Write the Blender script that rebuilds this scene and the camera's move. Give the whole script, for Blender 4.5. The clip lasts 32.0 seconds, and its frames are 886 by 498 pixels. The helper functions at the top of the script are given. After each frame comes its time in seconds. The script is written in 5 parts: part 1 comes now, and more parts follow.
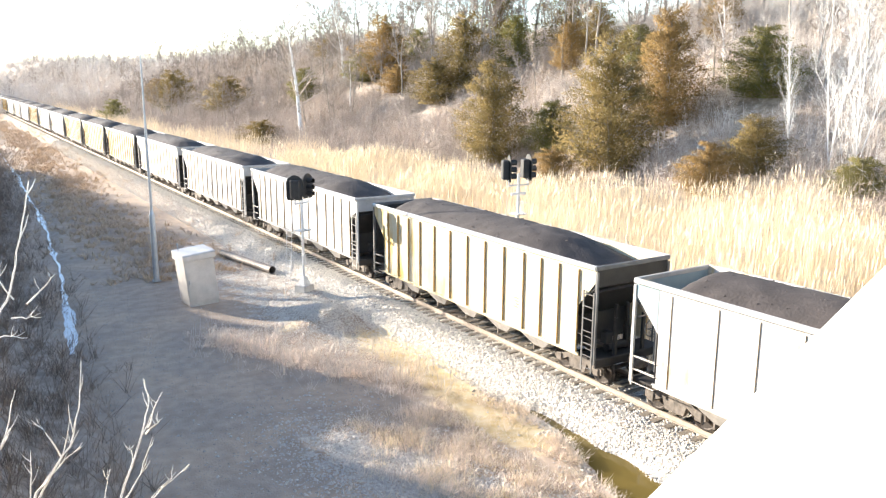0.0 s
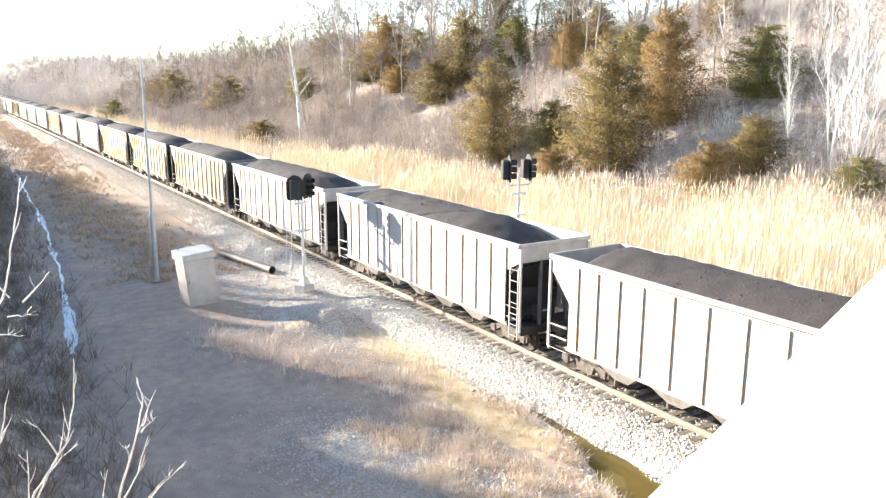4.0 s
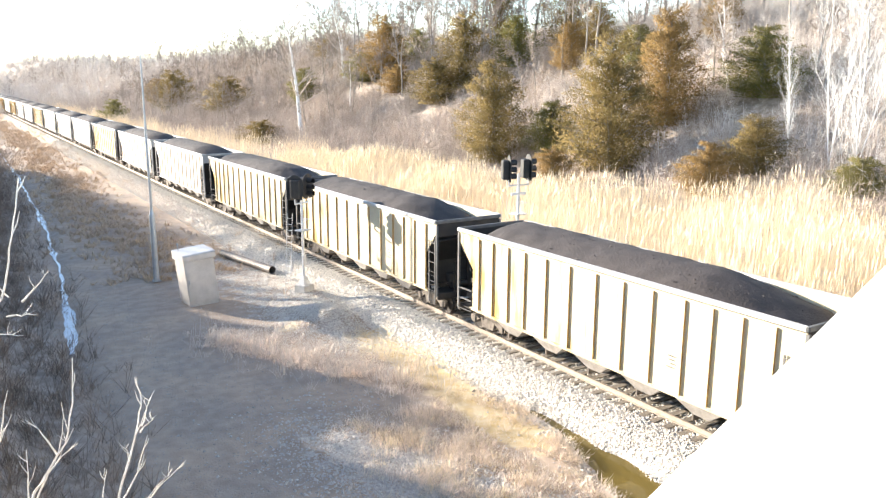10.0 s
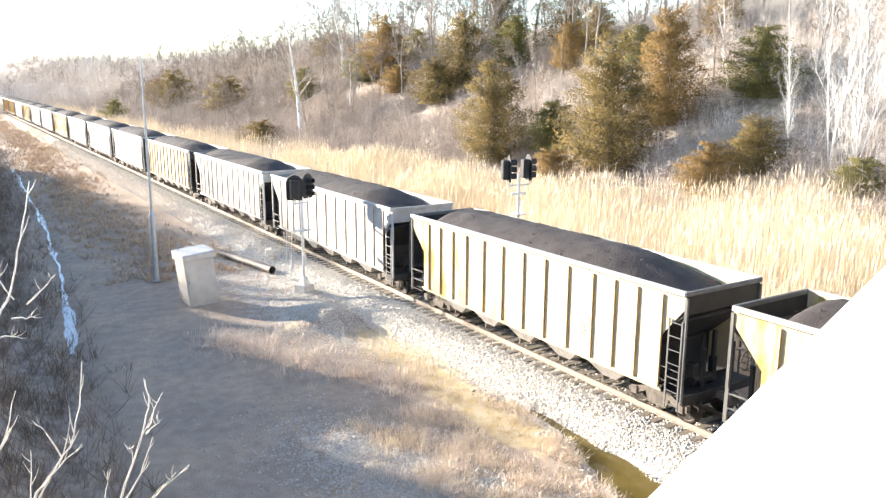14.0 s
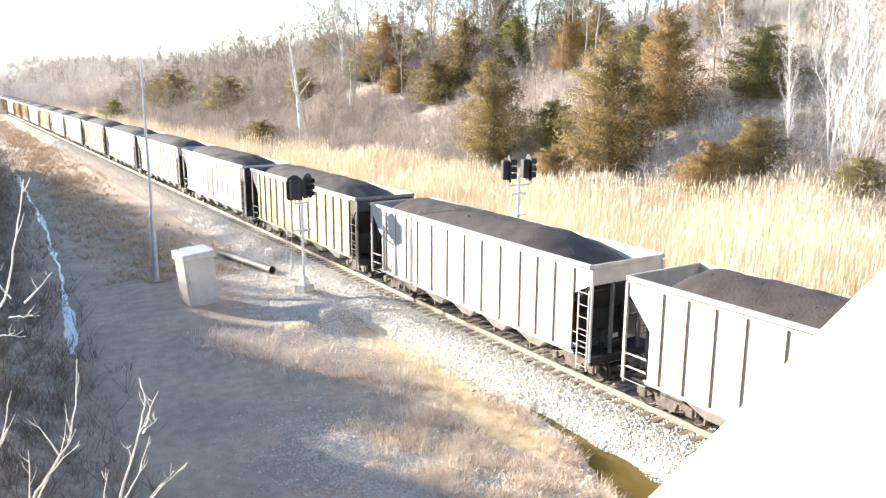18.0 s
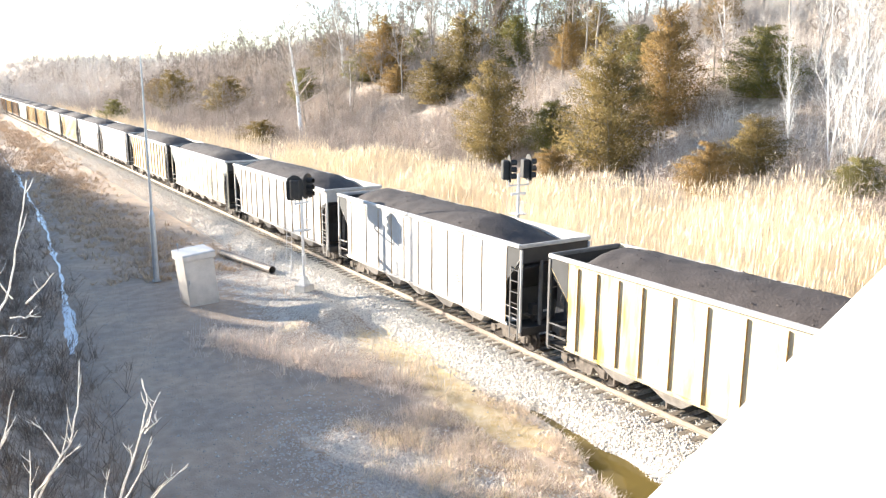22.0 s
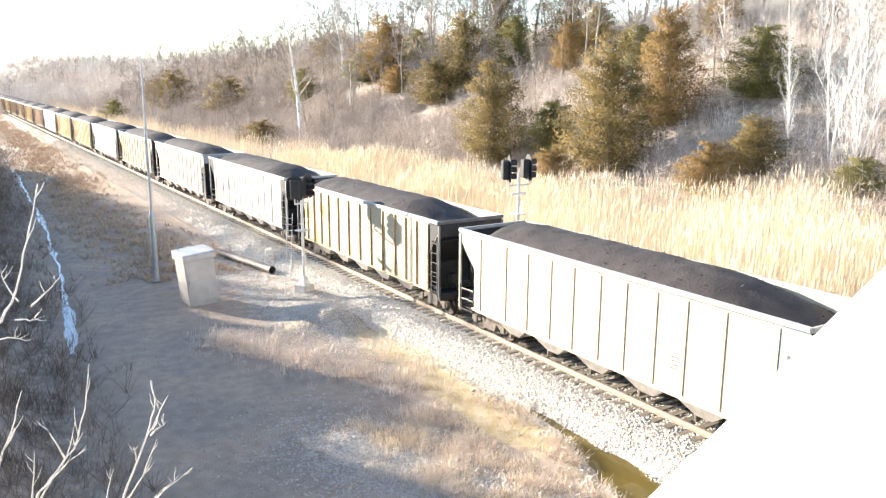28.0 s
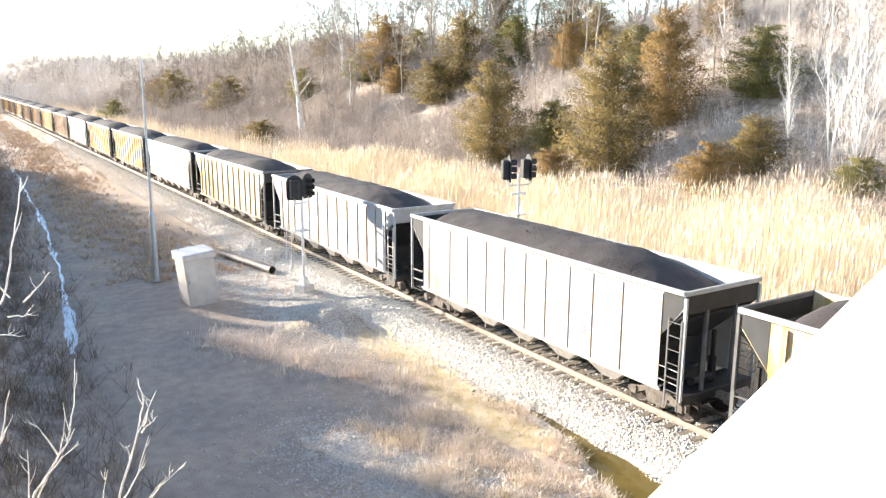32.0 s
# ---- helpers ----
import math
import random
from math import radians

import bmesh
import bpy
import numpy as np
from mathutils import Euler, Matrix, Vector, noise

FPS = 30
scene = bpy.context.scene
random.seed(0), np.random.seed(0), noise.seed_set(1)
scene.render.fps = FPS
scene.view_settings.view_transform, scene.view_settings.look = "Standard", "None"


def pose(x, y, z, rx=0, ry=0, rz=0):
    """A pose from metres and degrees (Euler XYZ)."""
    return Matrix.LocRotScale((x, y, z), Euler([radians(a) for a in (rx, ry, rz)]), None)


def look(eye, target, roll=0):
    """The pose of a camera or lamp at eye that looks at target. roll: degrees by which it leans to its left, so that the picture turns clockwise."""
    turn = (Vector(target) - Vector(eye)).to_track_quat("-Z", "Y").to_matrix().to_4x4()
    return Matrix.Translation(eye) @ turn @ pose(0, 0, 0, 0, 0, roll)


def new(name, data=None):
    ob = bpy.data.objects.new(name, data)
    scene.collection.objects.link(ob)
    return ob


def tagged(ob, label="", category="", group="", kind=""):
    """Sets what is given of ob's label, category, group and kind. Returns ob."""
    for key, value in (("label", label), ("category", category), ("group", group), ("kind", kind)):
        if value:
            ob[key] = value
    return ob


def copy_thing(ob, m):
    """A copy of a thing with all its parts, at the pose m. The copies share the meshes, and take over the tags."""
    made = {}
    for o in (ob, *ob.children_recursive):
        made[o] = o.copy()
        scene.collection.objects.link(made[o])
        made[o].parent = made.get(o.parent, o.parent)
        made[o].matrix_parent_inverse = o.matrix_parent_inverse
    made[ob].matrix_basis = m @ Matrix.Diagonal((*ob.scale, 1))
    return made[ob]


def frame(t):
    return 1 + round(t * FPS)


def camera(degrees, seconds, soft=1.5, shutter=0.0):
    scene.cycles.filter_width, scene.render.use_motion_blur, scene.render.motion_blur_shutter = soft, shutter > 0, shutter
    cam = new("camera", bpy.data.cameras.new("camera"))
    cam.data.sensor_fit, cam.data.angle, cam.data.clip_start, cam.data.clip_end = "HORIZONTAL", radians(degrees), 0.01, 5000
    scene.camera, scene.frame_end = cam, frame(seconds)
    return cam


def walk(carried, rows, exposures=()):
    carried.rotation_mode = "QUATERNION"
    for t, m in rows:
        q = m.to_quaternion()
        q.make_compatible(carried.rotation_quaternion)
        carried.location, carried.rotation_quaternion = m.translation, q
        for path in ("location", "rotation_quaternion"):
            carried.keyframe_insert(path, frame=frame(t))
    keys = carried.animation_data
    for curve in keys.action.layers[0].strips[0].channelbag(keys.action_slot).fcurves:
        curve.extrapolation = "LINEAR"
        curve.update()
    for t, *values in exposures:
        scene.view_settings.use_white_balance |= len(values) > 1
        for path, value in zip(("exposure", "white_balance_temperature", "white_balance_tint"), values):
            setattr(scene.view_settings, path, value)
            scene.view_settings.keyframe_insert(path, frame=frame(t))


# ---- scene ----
from math import pi, sin, cos, atan2, sqrt

# ---------------------------------------------------------------- camera
YAW, TILT, ROLL = 32.71, 12.19, 0.31
EYE = Vector((-18.285, 0.0, 9.71))
cam = camera(58.48, 32.0, soft=1.3)


def view(up=0.0, right=0.0):
    """The camera's pose, nudged up and to the right by so many degrees."""
    yaw, tilt = radians(YAW + right), radians(TILT - up)
    way = Vector((sin(yaw) * cos(tilt), cos(yaw) * cos(tilt), -sin(tilt)))
    return look(EYE, EYE + way, ROLL)


# a knock against the tripod at about six seconds, a lesser one at twenty-five
KNOCKS = [(0, 0), (3, 0), (5.6, 0), (5.8, 0.0), (5.9, 0.34), (6.0, 0.43), (6.1, 0.41), (6.2, 0.27), (6.4, 0.14),
          (6.6, 0.07), (6.9, 0), (8, 0), (16, 0), (24, 0), (24.8, 0), (25.0, 0.05), (25.3, 0.045), (25.7, 0), (28, 0), (32, 0)]
EXPOSURE = 1.92
walk(cam, [(t, view(u, -0.12 * u)) for t, u in KNOCKS], [(0, EXPOSURE, 6850, 12), (32, EXPOSURE, 6850, 12)])

# ---------------------------------------------------------------- light
SUN_FROM = Vector((-0.50, 0.866, 0.265)).normalized()
world = bpy.data.worlds.new("sky")
scene.world = world
world.use_nodes = True
wn = world.node_tree
sky = wn.nodes.new("ShaderNodeTexSky")
sky.sky_type, sky.sun_disc = "NISHITA", False
sky.sun_elevation = math.asin(SUN_FROM.z)
sky.sun_rotation = atan2(SUN_FROM.x, SUN_FROM.y)
sky.air_density, sky.dust_density, sky.ozone_density = 0.8, 0.0, 1.0
wn.links.new(sky.outputs[0], wn.nodes["Background"].inputs[0])
wn.nodes["Background"].inputs[1].default_value = 0.125
sun_data = bpy.data.lights.new("sun", "SUN")
sun_data.energy, sun_data.angle, sun_data.color = 5.0, radians(0.53), (1.0, 0.93, 0.82)
sun = new("sun", sun_data)
sun.matrix_world = look(Vector((-60, 100, 60)), Vector((-60, 100, 60)) - SUN_FROM)


# ---------------------------------------------------------------- materials
def mat(name, base, other=None, rough=0.8, metal=0.0, scale=4.0, fine=60.0, bump=0.0, each=0.0, spots=None, spot_at=0.62, stretch=(1, 1, 1), drift=0.0):
    """A surface: two colours mixed by coarse noise, a finer grain, bump, and a change of tone from piece to piece. drift: how the spots gather towards +y."""
    m = bpy.data.materials.new(name)
    m.use_nodes = True
    nt = m.node_tree
    b = nt.nodes["Principled BSDF"]
    b.inputs["Roughness"].default_value, b.inputs["Metallic"].default_value = rough, metal
    other = other or [c * 0.8 for c in base]
    tc = nt.nodes.new("ShaderNodeTexCoord")
    mp = nt.nodes.new("ShaderNodeMapping")
    mp.inputs["Scale"].default_value = stretch
    nt.links.new(tc.outputs["Object"], mp.inputs["Vector"])
    n1 = nt.nodes.new("ShaderNodeTexNoise")
    n1.inputs["Scale"].default_value, n1.inputs["Detail"].default_value = scale, 5
    n2 = nt.nodes.new("ShaderNodeTexNoise")
    n2.inputs["Scale"].default_value, n2.inputs["Detail"].default_value = fine, 3
    for n in (n1, n2):
        nt.links.new(mp.outputs[0], n.inputs["Vector"])
    ramp = nt.nodes.new("ShaderNodeValToRGB")
    ramp.color_ramp.elements[0].position, ramp.color_ramp.elements[1].position = 0.36, 0.64
    ramp.color_ramp.elements[0].color, ramp.color_ramp.elements[1].color = (*base, 1), (*other, 1)
    nt.links.new(n1.outputs["Fac"], ramp.inputs[0])
    col = ramp.outputs[0]
    if spots:
        r2 = nt.nodes.new("ShaderNodeMapRange")
        r2.inputs[1].default_value, r2.inputs[2].default_value = spot_at - 0.06, spot_at + 0.14
        n3 = nt.nodes.new("ShaderNodeTexNoise")
        n3.inputs["Scale"].default_value, n3.inputs["Detail"].default_value = scale * 2.3, 7
        nt.links.new(mp.outputs[0], n3.inputs["Vector"])
        fac = n3.outputs["Fac"]
        if drift:
            sx = nt.nodes.new("ShaderNodeSeparateXYZ")
            nt.links.new(tc.outputs["Object"], sx.inputs[0])
            ma = nt.nodes.new("ShaderNodeMath")
            ma.operation = "MULTIPLY_ADD"
            nt.links.new(sx.outputs[1], ma.inputs[0])
            ma.inputs[1].default_value = drift
            nt.links.new(fac, ma.inputs[2])
            fac = ma.outputs[0]
        nt.links.new(fac, r2.inputs[0])
        mx = nt.nodes.new("ShaderNodeMixRGB")
        mx.inputs[2].default_value = (*spots, 1)
        nt.links.new(r2.outputs[0], mx.inputs[0])
        nt.links.new(col, mx.inputs[1])
        col = mx.outputs[0]
    hsv = nt.nodes.new("ShaderNodeHueSaturation")
    nt.links.new(col, hsv.inputs["Color"])
    add = nt.nodes.new("ShaderNodeMath")
    add.operation = "MULTIPLY_ADD"
    nt.links.new(n2.outputs["Fac"], add.inputs[0])
    add.inputs[1].default_value, add.inputs[2].default_value = 0.5, 0.75
    val = add.outputs[0]
    if each:
        oi = nt.nodes.new("ShaderNodeObjectInfo")
        ge = nt.nodes.new("ShaderNodeNewGeometry")
        su = nt.nodes.new("ShaderNodeMath")
        su.operation = "ADD"
        nt.links.new(oi.outputs["Random"], su.inputs[0])
        nt.links.new(ge.outputs["Random Per Island"], su.inputs[1])
        mu = nt.nodes.new("ShaderNodeMath")
        mu.operation = "MULTIPLY_ADD"
        nt.links.new(su.outputs[0], mu.inputs[0])
        mu.inputs[1].default_value = each
        nt.links.new(val, mu.inputs[2])
        sb = nt.nodes.new("ShaderNodeMath")
        sb.operation = "SUBTRACT"
        nt.links.new(mu.outputs[0], sb.inputs[0])
        sb.inputs[1].default_value = each
        val = sb.outputs[0]
    nt.links.new(val, hsv.inputs["Value"])
    nt.links.new(hsv.outputs[0], b.inputs["Base Color"])
    if bump:
        bp = nt.nodes.new("ShaderNodeBump")
        bp.inputs["Strength"].default_value, bp.inputs["Distance"].default_value = bump, 0.02
        nt.links.new(n2.outputs["Fac"], bp.inputs["Height"])
        nt.links.new(bp.outputs[0], b.inputs["Normal"])
    return m


M = {
    "white": mat("silver_white_paint", (0.57, 0.56, 0.54), (0.50, 0.485, 0.455), 0.55, 0, 1.2, 30, 0.05, spots=(0.50, 0.38, 0.20), spot_at=0.66, stretch=(1, 1, 0.25), drift=0.008),
    "cream": mat("yellowed_cream_paint", (0.63, 0.545, 0.36), (0.60, 0.53, 0.38), 0.6, 0, 1.1, 30, 0.05, spots=(0.54, 0.36, 0.085), spot_at=0.62, stretch=(1, 1, 0.2), drift=0.019),
    "pale_cream": mat("pale_cream_paint", (0.60, 0.56, 0.45), (0.55, 0.51, 0.39), 0.6, 0, 1.1, 30, 0.05, spots=(0.6, 0.48, 0.25), spot_at=0.66, stretch=(1, 1, 0.2)),
    "orange": mat("weathered_yellow_paint", (0.62, 0.40, 0.13), (0.52, 0.39, 0.22), 0.65, 0, 1.1, 30, 0.05, spots=(0.22, 0.12, 0.06), spot_at=0.6, stretch=(1, 1, 0.2)),
    "rust": mat("rust_brown_paint", (0.30, 0.17, 0.09), (0.38, 0.27, 0.17), 0.8, 0, 1.1, 30, 0.08, spots=(0.16, 0.08, 0.045), spot_at=0.58, stretch=(1, 1, 0.2)),
    # white toned down, the shade of the car ends put into its colour
    "shade_white": mat("shade_toned_white", (0.50, 0.48, 0.45), (0.40, 0.38, 0.35), 0.65, 0, 2, 40, 0.05),
    "black": mat("black_paint_and_shade", (0.020, 0.019, 0.019), (0.036, 0.033, 0.030), 0.6, 0, 2, 40, 0.05),
    "panel_grey": mat("dull_grey_paint", (0.060, 0.062, 0.062), (0.044, 0.045, 0.045), 0.7, 0, 2, 40, 0.05),
    "hopper_grey": mat("dusty_grey_steel", (0.36, 0.34, 0.315), (0.26, 0.24, 0.22), 0.8, 0, 3, 40, 0.1),
    "grey": mat("grey_paint_and_shade", (0.17, 0.168, 0.162), (0.115, 0.113, 0.11), 0.6, 0, 2, 40, 0.05),
    "blue": mat("pale_blue_paint", (0.25, 0.34, 0.37), (0.29, 0.37, 0.39), 0.6, 0, 2, 40, 0.05),
    "flank_shade_tan": mat("shade_brown_post_flank", (0.38, 0.225, 0.075), (0.50, 0.31, 0.09), 0.75, 0, 3, 40, 0.05, stretch=(1, 1, 0.3)),
    "under": mat("dusty_underframe", (0.11, 0.096, 0.082), (0.20, 0.172, 0.145), 0.85, 0, 6, 60, 0.1),
    "wheel": mat("wheel_steel", (0.09, 0.078, 0.07), (0.055, 0.048, 0.043), 0.5, 0.7, 8, 60, 0.05),
    "coal": mat("coal", (0.043, 0.035, 0.032), (0.060, 0.049, 0.045), 0.8, 0, 2, 13, 1.0),
    "rail": mat("rusty_rail", (0.36, 0.305, 0.25), (0.43, 0.37, 0.31), 0.6, 0.3, 5, 80, 0.05),
    "tie": mat("old_tie_wood", (0.17, 0.145, 0.115), (0.26, 0.225, 0.18), 0.9, 0, 3, 50, 0.5, each=0.16, stretch=(0.4, 1, 1)),
    "stone": mat("limestone_ballast", (0.72, 0.67, 0.59), (0.61, 0.565, 0.50), 0.9, 0, 8, 60, 0.2, each=0.22),
    "gravel": mat("grey_brown_gravel", (0.44, 0.41, 0.37), (0.34, 0.31, 0.28), 0.9, 0, 8, 60, 0.2, each=0.30),
    "road_gravel": mat("mixed_grey_gravel", (0.54, 0.51, 0.47), (0.42, 0.39, 0.36), 0.9, 0, 8, 60, 0.2, each=0.26),
    "galv": mat("galvanised_steel", (0.50, 0.53, 0.55), (0.42, 0.45, 0.48), 0.45, 0.6, 3, 60, 0.03),
    "alu": mat("mill_aluminium", (0.61, 0.58, 0.545), (0.52, 0.495, 0.465), 0.5, 0.35, 2.5, 50, 0.04),
    "silver": mat("aluminium_paint", (0.74, 0.74, 0.73), (0.64, 0.64, 0.63), 0.5, 0.2, 6, 60, 0.03),
    "concrete": mat("pale_concrete", (0.60, 0.58, 0.54), (0.50, 0.48, 0.45), 0.9, 0, 4, 70, 0.2),
    "coping": mat("white_coated_coping", (0.86, 0.86, 0.85), (0.82, 0.82, 0.81), 0.6, 0, 6, 90, 0.02, spots=(0.6, 0.6, 0.58), spot_at=0.74),
    "lens": mat("dark_signal_lens", (0.02, 0.025, 0.03), (0.03, 0.035, 0.04), 0.15, 0, 2, 20),
    "pipe": mat("weathered_steel_pipe", (0.15, 0.13, 0.118), (0.22, 0.195, 0.175), 0.6, 0.4, 6, 60, 0.05),
    "reed": mat("dry_reed", (0.84, 0.69, 0.49), (0.88, 0.77, 0.60), 0.8, 0, 0.5, 6, each=0.09),
    "plume": mat("reed_plume", (0.75, 0.63, 0.45), (0.81, 0.70, 0.53), 0.9, 0, 0.6, 6, each=0.16),
    "grass": mat("dry_grass", (0.82, 0.69, 0.58), (0.86, 0.74, 0.64), 0.9, 0, 0.5, 6, each=0.18),
    "tan_grass": mat("dry_tan_grass", (0.66, 0.50, 0.34), (0.50, 0.38, 0.27), 0.9, 0, 0.4, 6, each=0.16),
    "straw": mat("bleached_straw", (0.74, 0.64, 0.46), (0.66, 0.56, 0.40), 0.9, 0, 0.5, 6, each=0.16),
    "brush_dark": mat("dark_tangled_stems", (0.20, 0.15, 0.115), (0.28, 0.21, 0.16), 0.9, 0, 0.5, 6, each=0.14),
    "weed": mat("dead_weeds", (0.40, 0.32, 0.26), (0.50, 0.40, 0.33), 0.9, 0, 0.5, 6, each=0.16),
    "twig": mat("bare_twigs", (0.575, 0.50, 0.435), (0.44, 0.375, 0.32), 0.9, 0, 0.35, 6, each=0.16),
    "twig_grey": mat("grey_brown_twigs", (0.36, 0.305, 0.265), (0.27, 0.225, 0.19), 0.9, 0, 0.35, 6, each=0.16),
    # pale bark on the near slope; on crest and far woods it paints haze
    "twig_pale_haze": mat("pale_and_hazed_twigs", (0.76, 0.69, 0.625), (0.61, 0.55, 0.495), 0.9, 0, 0.35, 6, each=0.14),
    "twig_red": mat("bare_reddish_twigs", (0.54, 0.43, 0.36), (0.43, 0.34, 0.285), 0.9, 0, 0.35, 6, each=0.16),
    "bark": mat("grey_bark", (0.26, 0.23, 0.20), (0.36, 0.33, 0.29), 0.9, 0, 3, 30, 0.3, stretch=(1, 1, 0.3)),
    "white_bark": mat("white_bark", (0.86, 0.855, 0.84), (0.78, 0.765, 0.74), 0.85, 0, 2.5, 30, 0.2, spots=(0.32, 0.28, 0.24), spot_at=0.66),
    "pale_twig": mat("pale_smooth_bark", (0.80, 0.75, 0.67), (0.64, 0.58, 0.50), 0.7, 0, 12, 90, 0.1),
    "stencil": mat("dark_stencil", (0.10, 0.10, 0.10), None, 0.7),
}


def foliage(name, base, other, glow=0.42):
    """Needle sprays: two greens in clumps, part of the light passing through."""
    m = mat(name, base, other, 0.95, 0, 9.0, 40, each=0.03)
    nt = m.node_tree
    b = nt.nodes["Principled BSDF"]
    b.inputs["Specular IOR Level"].default_value = 0.15
    tr = nt.nodes.new("ShaderNodeBsdfTranslucent")
    nt.links.new(b.inputs["Base Color"].links[0].from_socket, tr.inputs["Color"])
    mx = nt.nodes.new("ShaderNodeMixShader")
    mx.inputs[0].default_value = glow
    nt.links.new(b.outputs[0], mx.inputs[1]), nt.links.new(tr.outputs[0], mx.inputs[2])
    nt.links.new(mx.outputs[0], nt.nodes["Material Output"].inputs["Surface"])
    return m


M["cedar"] = foliage("cedar_foliage", (0.185, 0.145, 0.06), (0.32, 0.24, 0.108))
M["cedar_brown"] = foliage("browned_cedar_foliage", (0.37, 0.245, 0.105), (0.22, 0.155, 0.07))
M["cedar_green"] = foliage("green_cedar_foliage", (0.175, 0.172, 0.062), (0.29, 0.255, 0.10))


def ground_material():
    """Soil, gravel, yellow silt and leaf litter, laid by the zones of the ground sheet."""
    m = bpy.data.materials.new("ground_soil")
    m.use_nodes = True
    nt = m.node_tree
    b = nt.nodes["Principled BSDF"]
    b.inputs["Roughness"].default_value = 0.95
    tc = nt.nodes.new("ShaderNodeTexCoord")

    def noise_tex(scale, detail=6):
        n = nt.nodes.new("ShaderNodeTexNoise")
        n.inputs["Scale"].default_value, n.inputs["Detail"].default_value = scale, detail
        nt.links.new(tc.outputs["Object"], n.inputs["Vector"])
        return n.outputs["Fac"]

    def pair(fac, a, c, lo=0.4, hi=0.6):
        r = nt.nodes.new("ShaderNodeValToRGB")
        r.color_ramp.elements[0].position, r.color_ramp.elements[1].position = lo, hi
        r.color_ramp.elements[0].color, r.color_ramp.elements[1].color = (*a, 1), (*c, 1)
        nt.links.new(fac, r.inputs[0])
        return r.outputs[0]

    def mix(fac, a, c):
        x = nt.nodes.new("ShaderNodeMixRGB")
        nt.links.new(fac, x.inputs[0]), nt.links.new(a, x.inputs[1]), nt.links.new(c, x.inputs[2])
        return x.outputs[0]

    vor = nt.nodes.new("ShaderNodeTexVoronoi")
    vor.inputs["Scale"].default_value = 16
    nt.links.new(tc.outputs["Object"], vor.inputs["Vector"])
    zone = nt.nodes.new("ShaderNodeVertexColor")
    zone.layer_name = "zone"
    sep = nt.nodes.new("ShaderNodeSeparateColor")
    nt.links.new(zone.outputs[0], sep.inputs[0])
    coarse, mid, fine = noise_tex(0.35), noise_tex(2.2), noise_tex(26)
    dirt = mix(fine, pair(mid, (0.33, 0.255, 0.195), (0.49, 0.39, 0.31), .36, .64), pair(coarse, (0.51, 0.385, 0.285), (0.34, 0.28, 0.235)))
    stones = pair(vor.outputs["Color"], (0.34, 0.315, 0.28), (0.68, 0.645, 0.59), 0.25, 0.75)
    silt = pair(mid, (0.60, 0.45, 0.24), (0.66, 0.54, 0.36))
    litter = pair(mid, (0.32, 0.26, 0.21), (0.47, 0.385, 0.315))

    def edge(channel):
        s = nt.nodes.new("ShaderNodeMath")
        s.operation = "ADD"
        nt.links.new(channel, s.inputs[0]), nt.links.new(mid, s.inputs[1])
        r = nt.nodes.new("ShaderNodeMapRange")
        r.inputs[1].default_value, r.inputs[2].default_value = 0.88, 1.12
        nt.links.new(s.outputs[0], r.inputs[0])
        return r.outputs[0]

    col = mix(edge(sep.outputs[2]), dirt, litter)
    col = mix(edge(sep.outputs[0]), col, stones)
    col = mix(edge(sep.outputs[1]), col, silt)
    nt.links.new(col, b.inputs["Base Color"])
    bp = nt.nodes.new("ShaderNodeBump")
    bp.inputs["Strength"].default_value, bp.inputs["Distance"].default_value = 0.5, 0.04
    s = nt.nodes.new("ShaderNodeMath")
    s.operation = "ADD"
    nt.links.new(fine, s.inputs[0]), nt.links.new(vor.outputs["Distance"], s.inputs[1])
    nt.links.new(s.outputs[0], bp.inputs["Height"])
    nt.links.new(bp.outputs[0], b.inputs["Normal"])
    return m


def water_material(name, base, rough=0.05):
    m = bpy.data.materials.new(name)
    m.use_nodes = True
    nt = m.node_tree
    b = nt.nodes["Principled BSDF"]
    b.inputs["Base Color"].default_value, b.inputs["Roughness"].default_value = (*base, 1), rough
    b.inputs["IOR"].default_value = 1.33
    n = nt.nodes.new("ShaderNodeTexNoise")
    n.inputs["Scale"].default_value = 5
    bp = nt.nodes.new("ShaderNodeBump")
    bp.inputs["Strength"].default_value, bp.inputs["Distance"].default_value = 0.02, 0.02
    nt.links.new(n.outputs["Fac"], bp.inputs["Height"])
    nt.links.new(bp.outputs[0], b.inputs["Normal"])
    return m


M["ground"] = ground_material()
M["pond"] = water_material("muddy_water", (0.15, 0.112, 0.036), 0.01)
# stream: the sky's reflection is painted in as a pale blue base colour
M["stream"] = water_material("sky_tinted_stream_water", (0.60, 0.68, 0.76), 0.3)


# ---------------------------------------------------------------- building helpers
def mesh_of(name, verts, faces, material, smooth=False):
    me = bpy.data.meshes.new(name)
    me.from_pydata(verts, [], faces)
    me.materials.append(material)
    if smooth:
        me.polygons.foreach_set("use_smooth", [True] * len(me.polygons))
    me.update()
    return me


def part(name, bm, material, parent=None, label=""):
    """Links a bmesh (or a ready mesh) as one mesh object under its thing."""
    if isinstance(bm, bpy.types.Mesh):
        me = bm
    else:
        me = bpy.data.meshes.new(name)
        bm.normal_update()
        bm.to_mesh(me)
        bm.free()
        me.materials.append(material)
    ob = new(name, me)
    if parent:
        ob.parent = parent
    return tagged(ob, label)


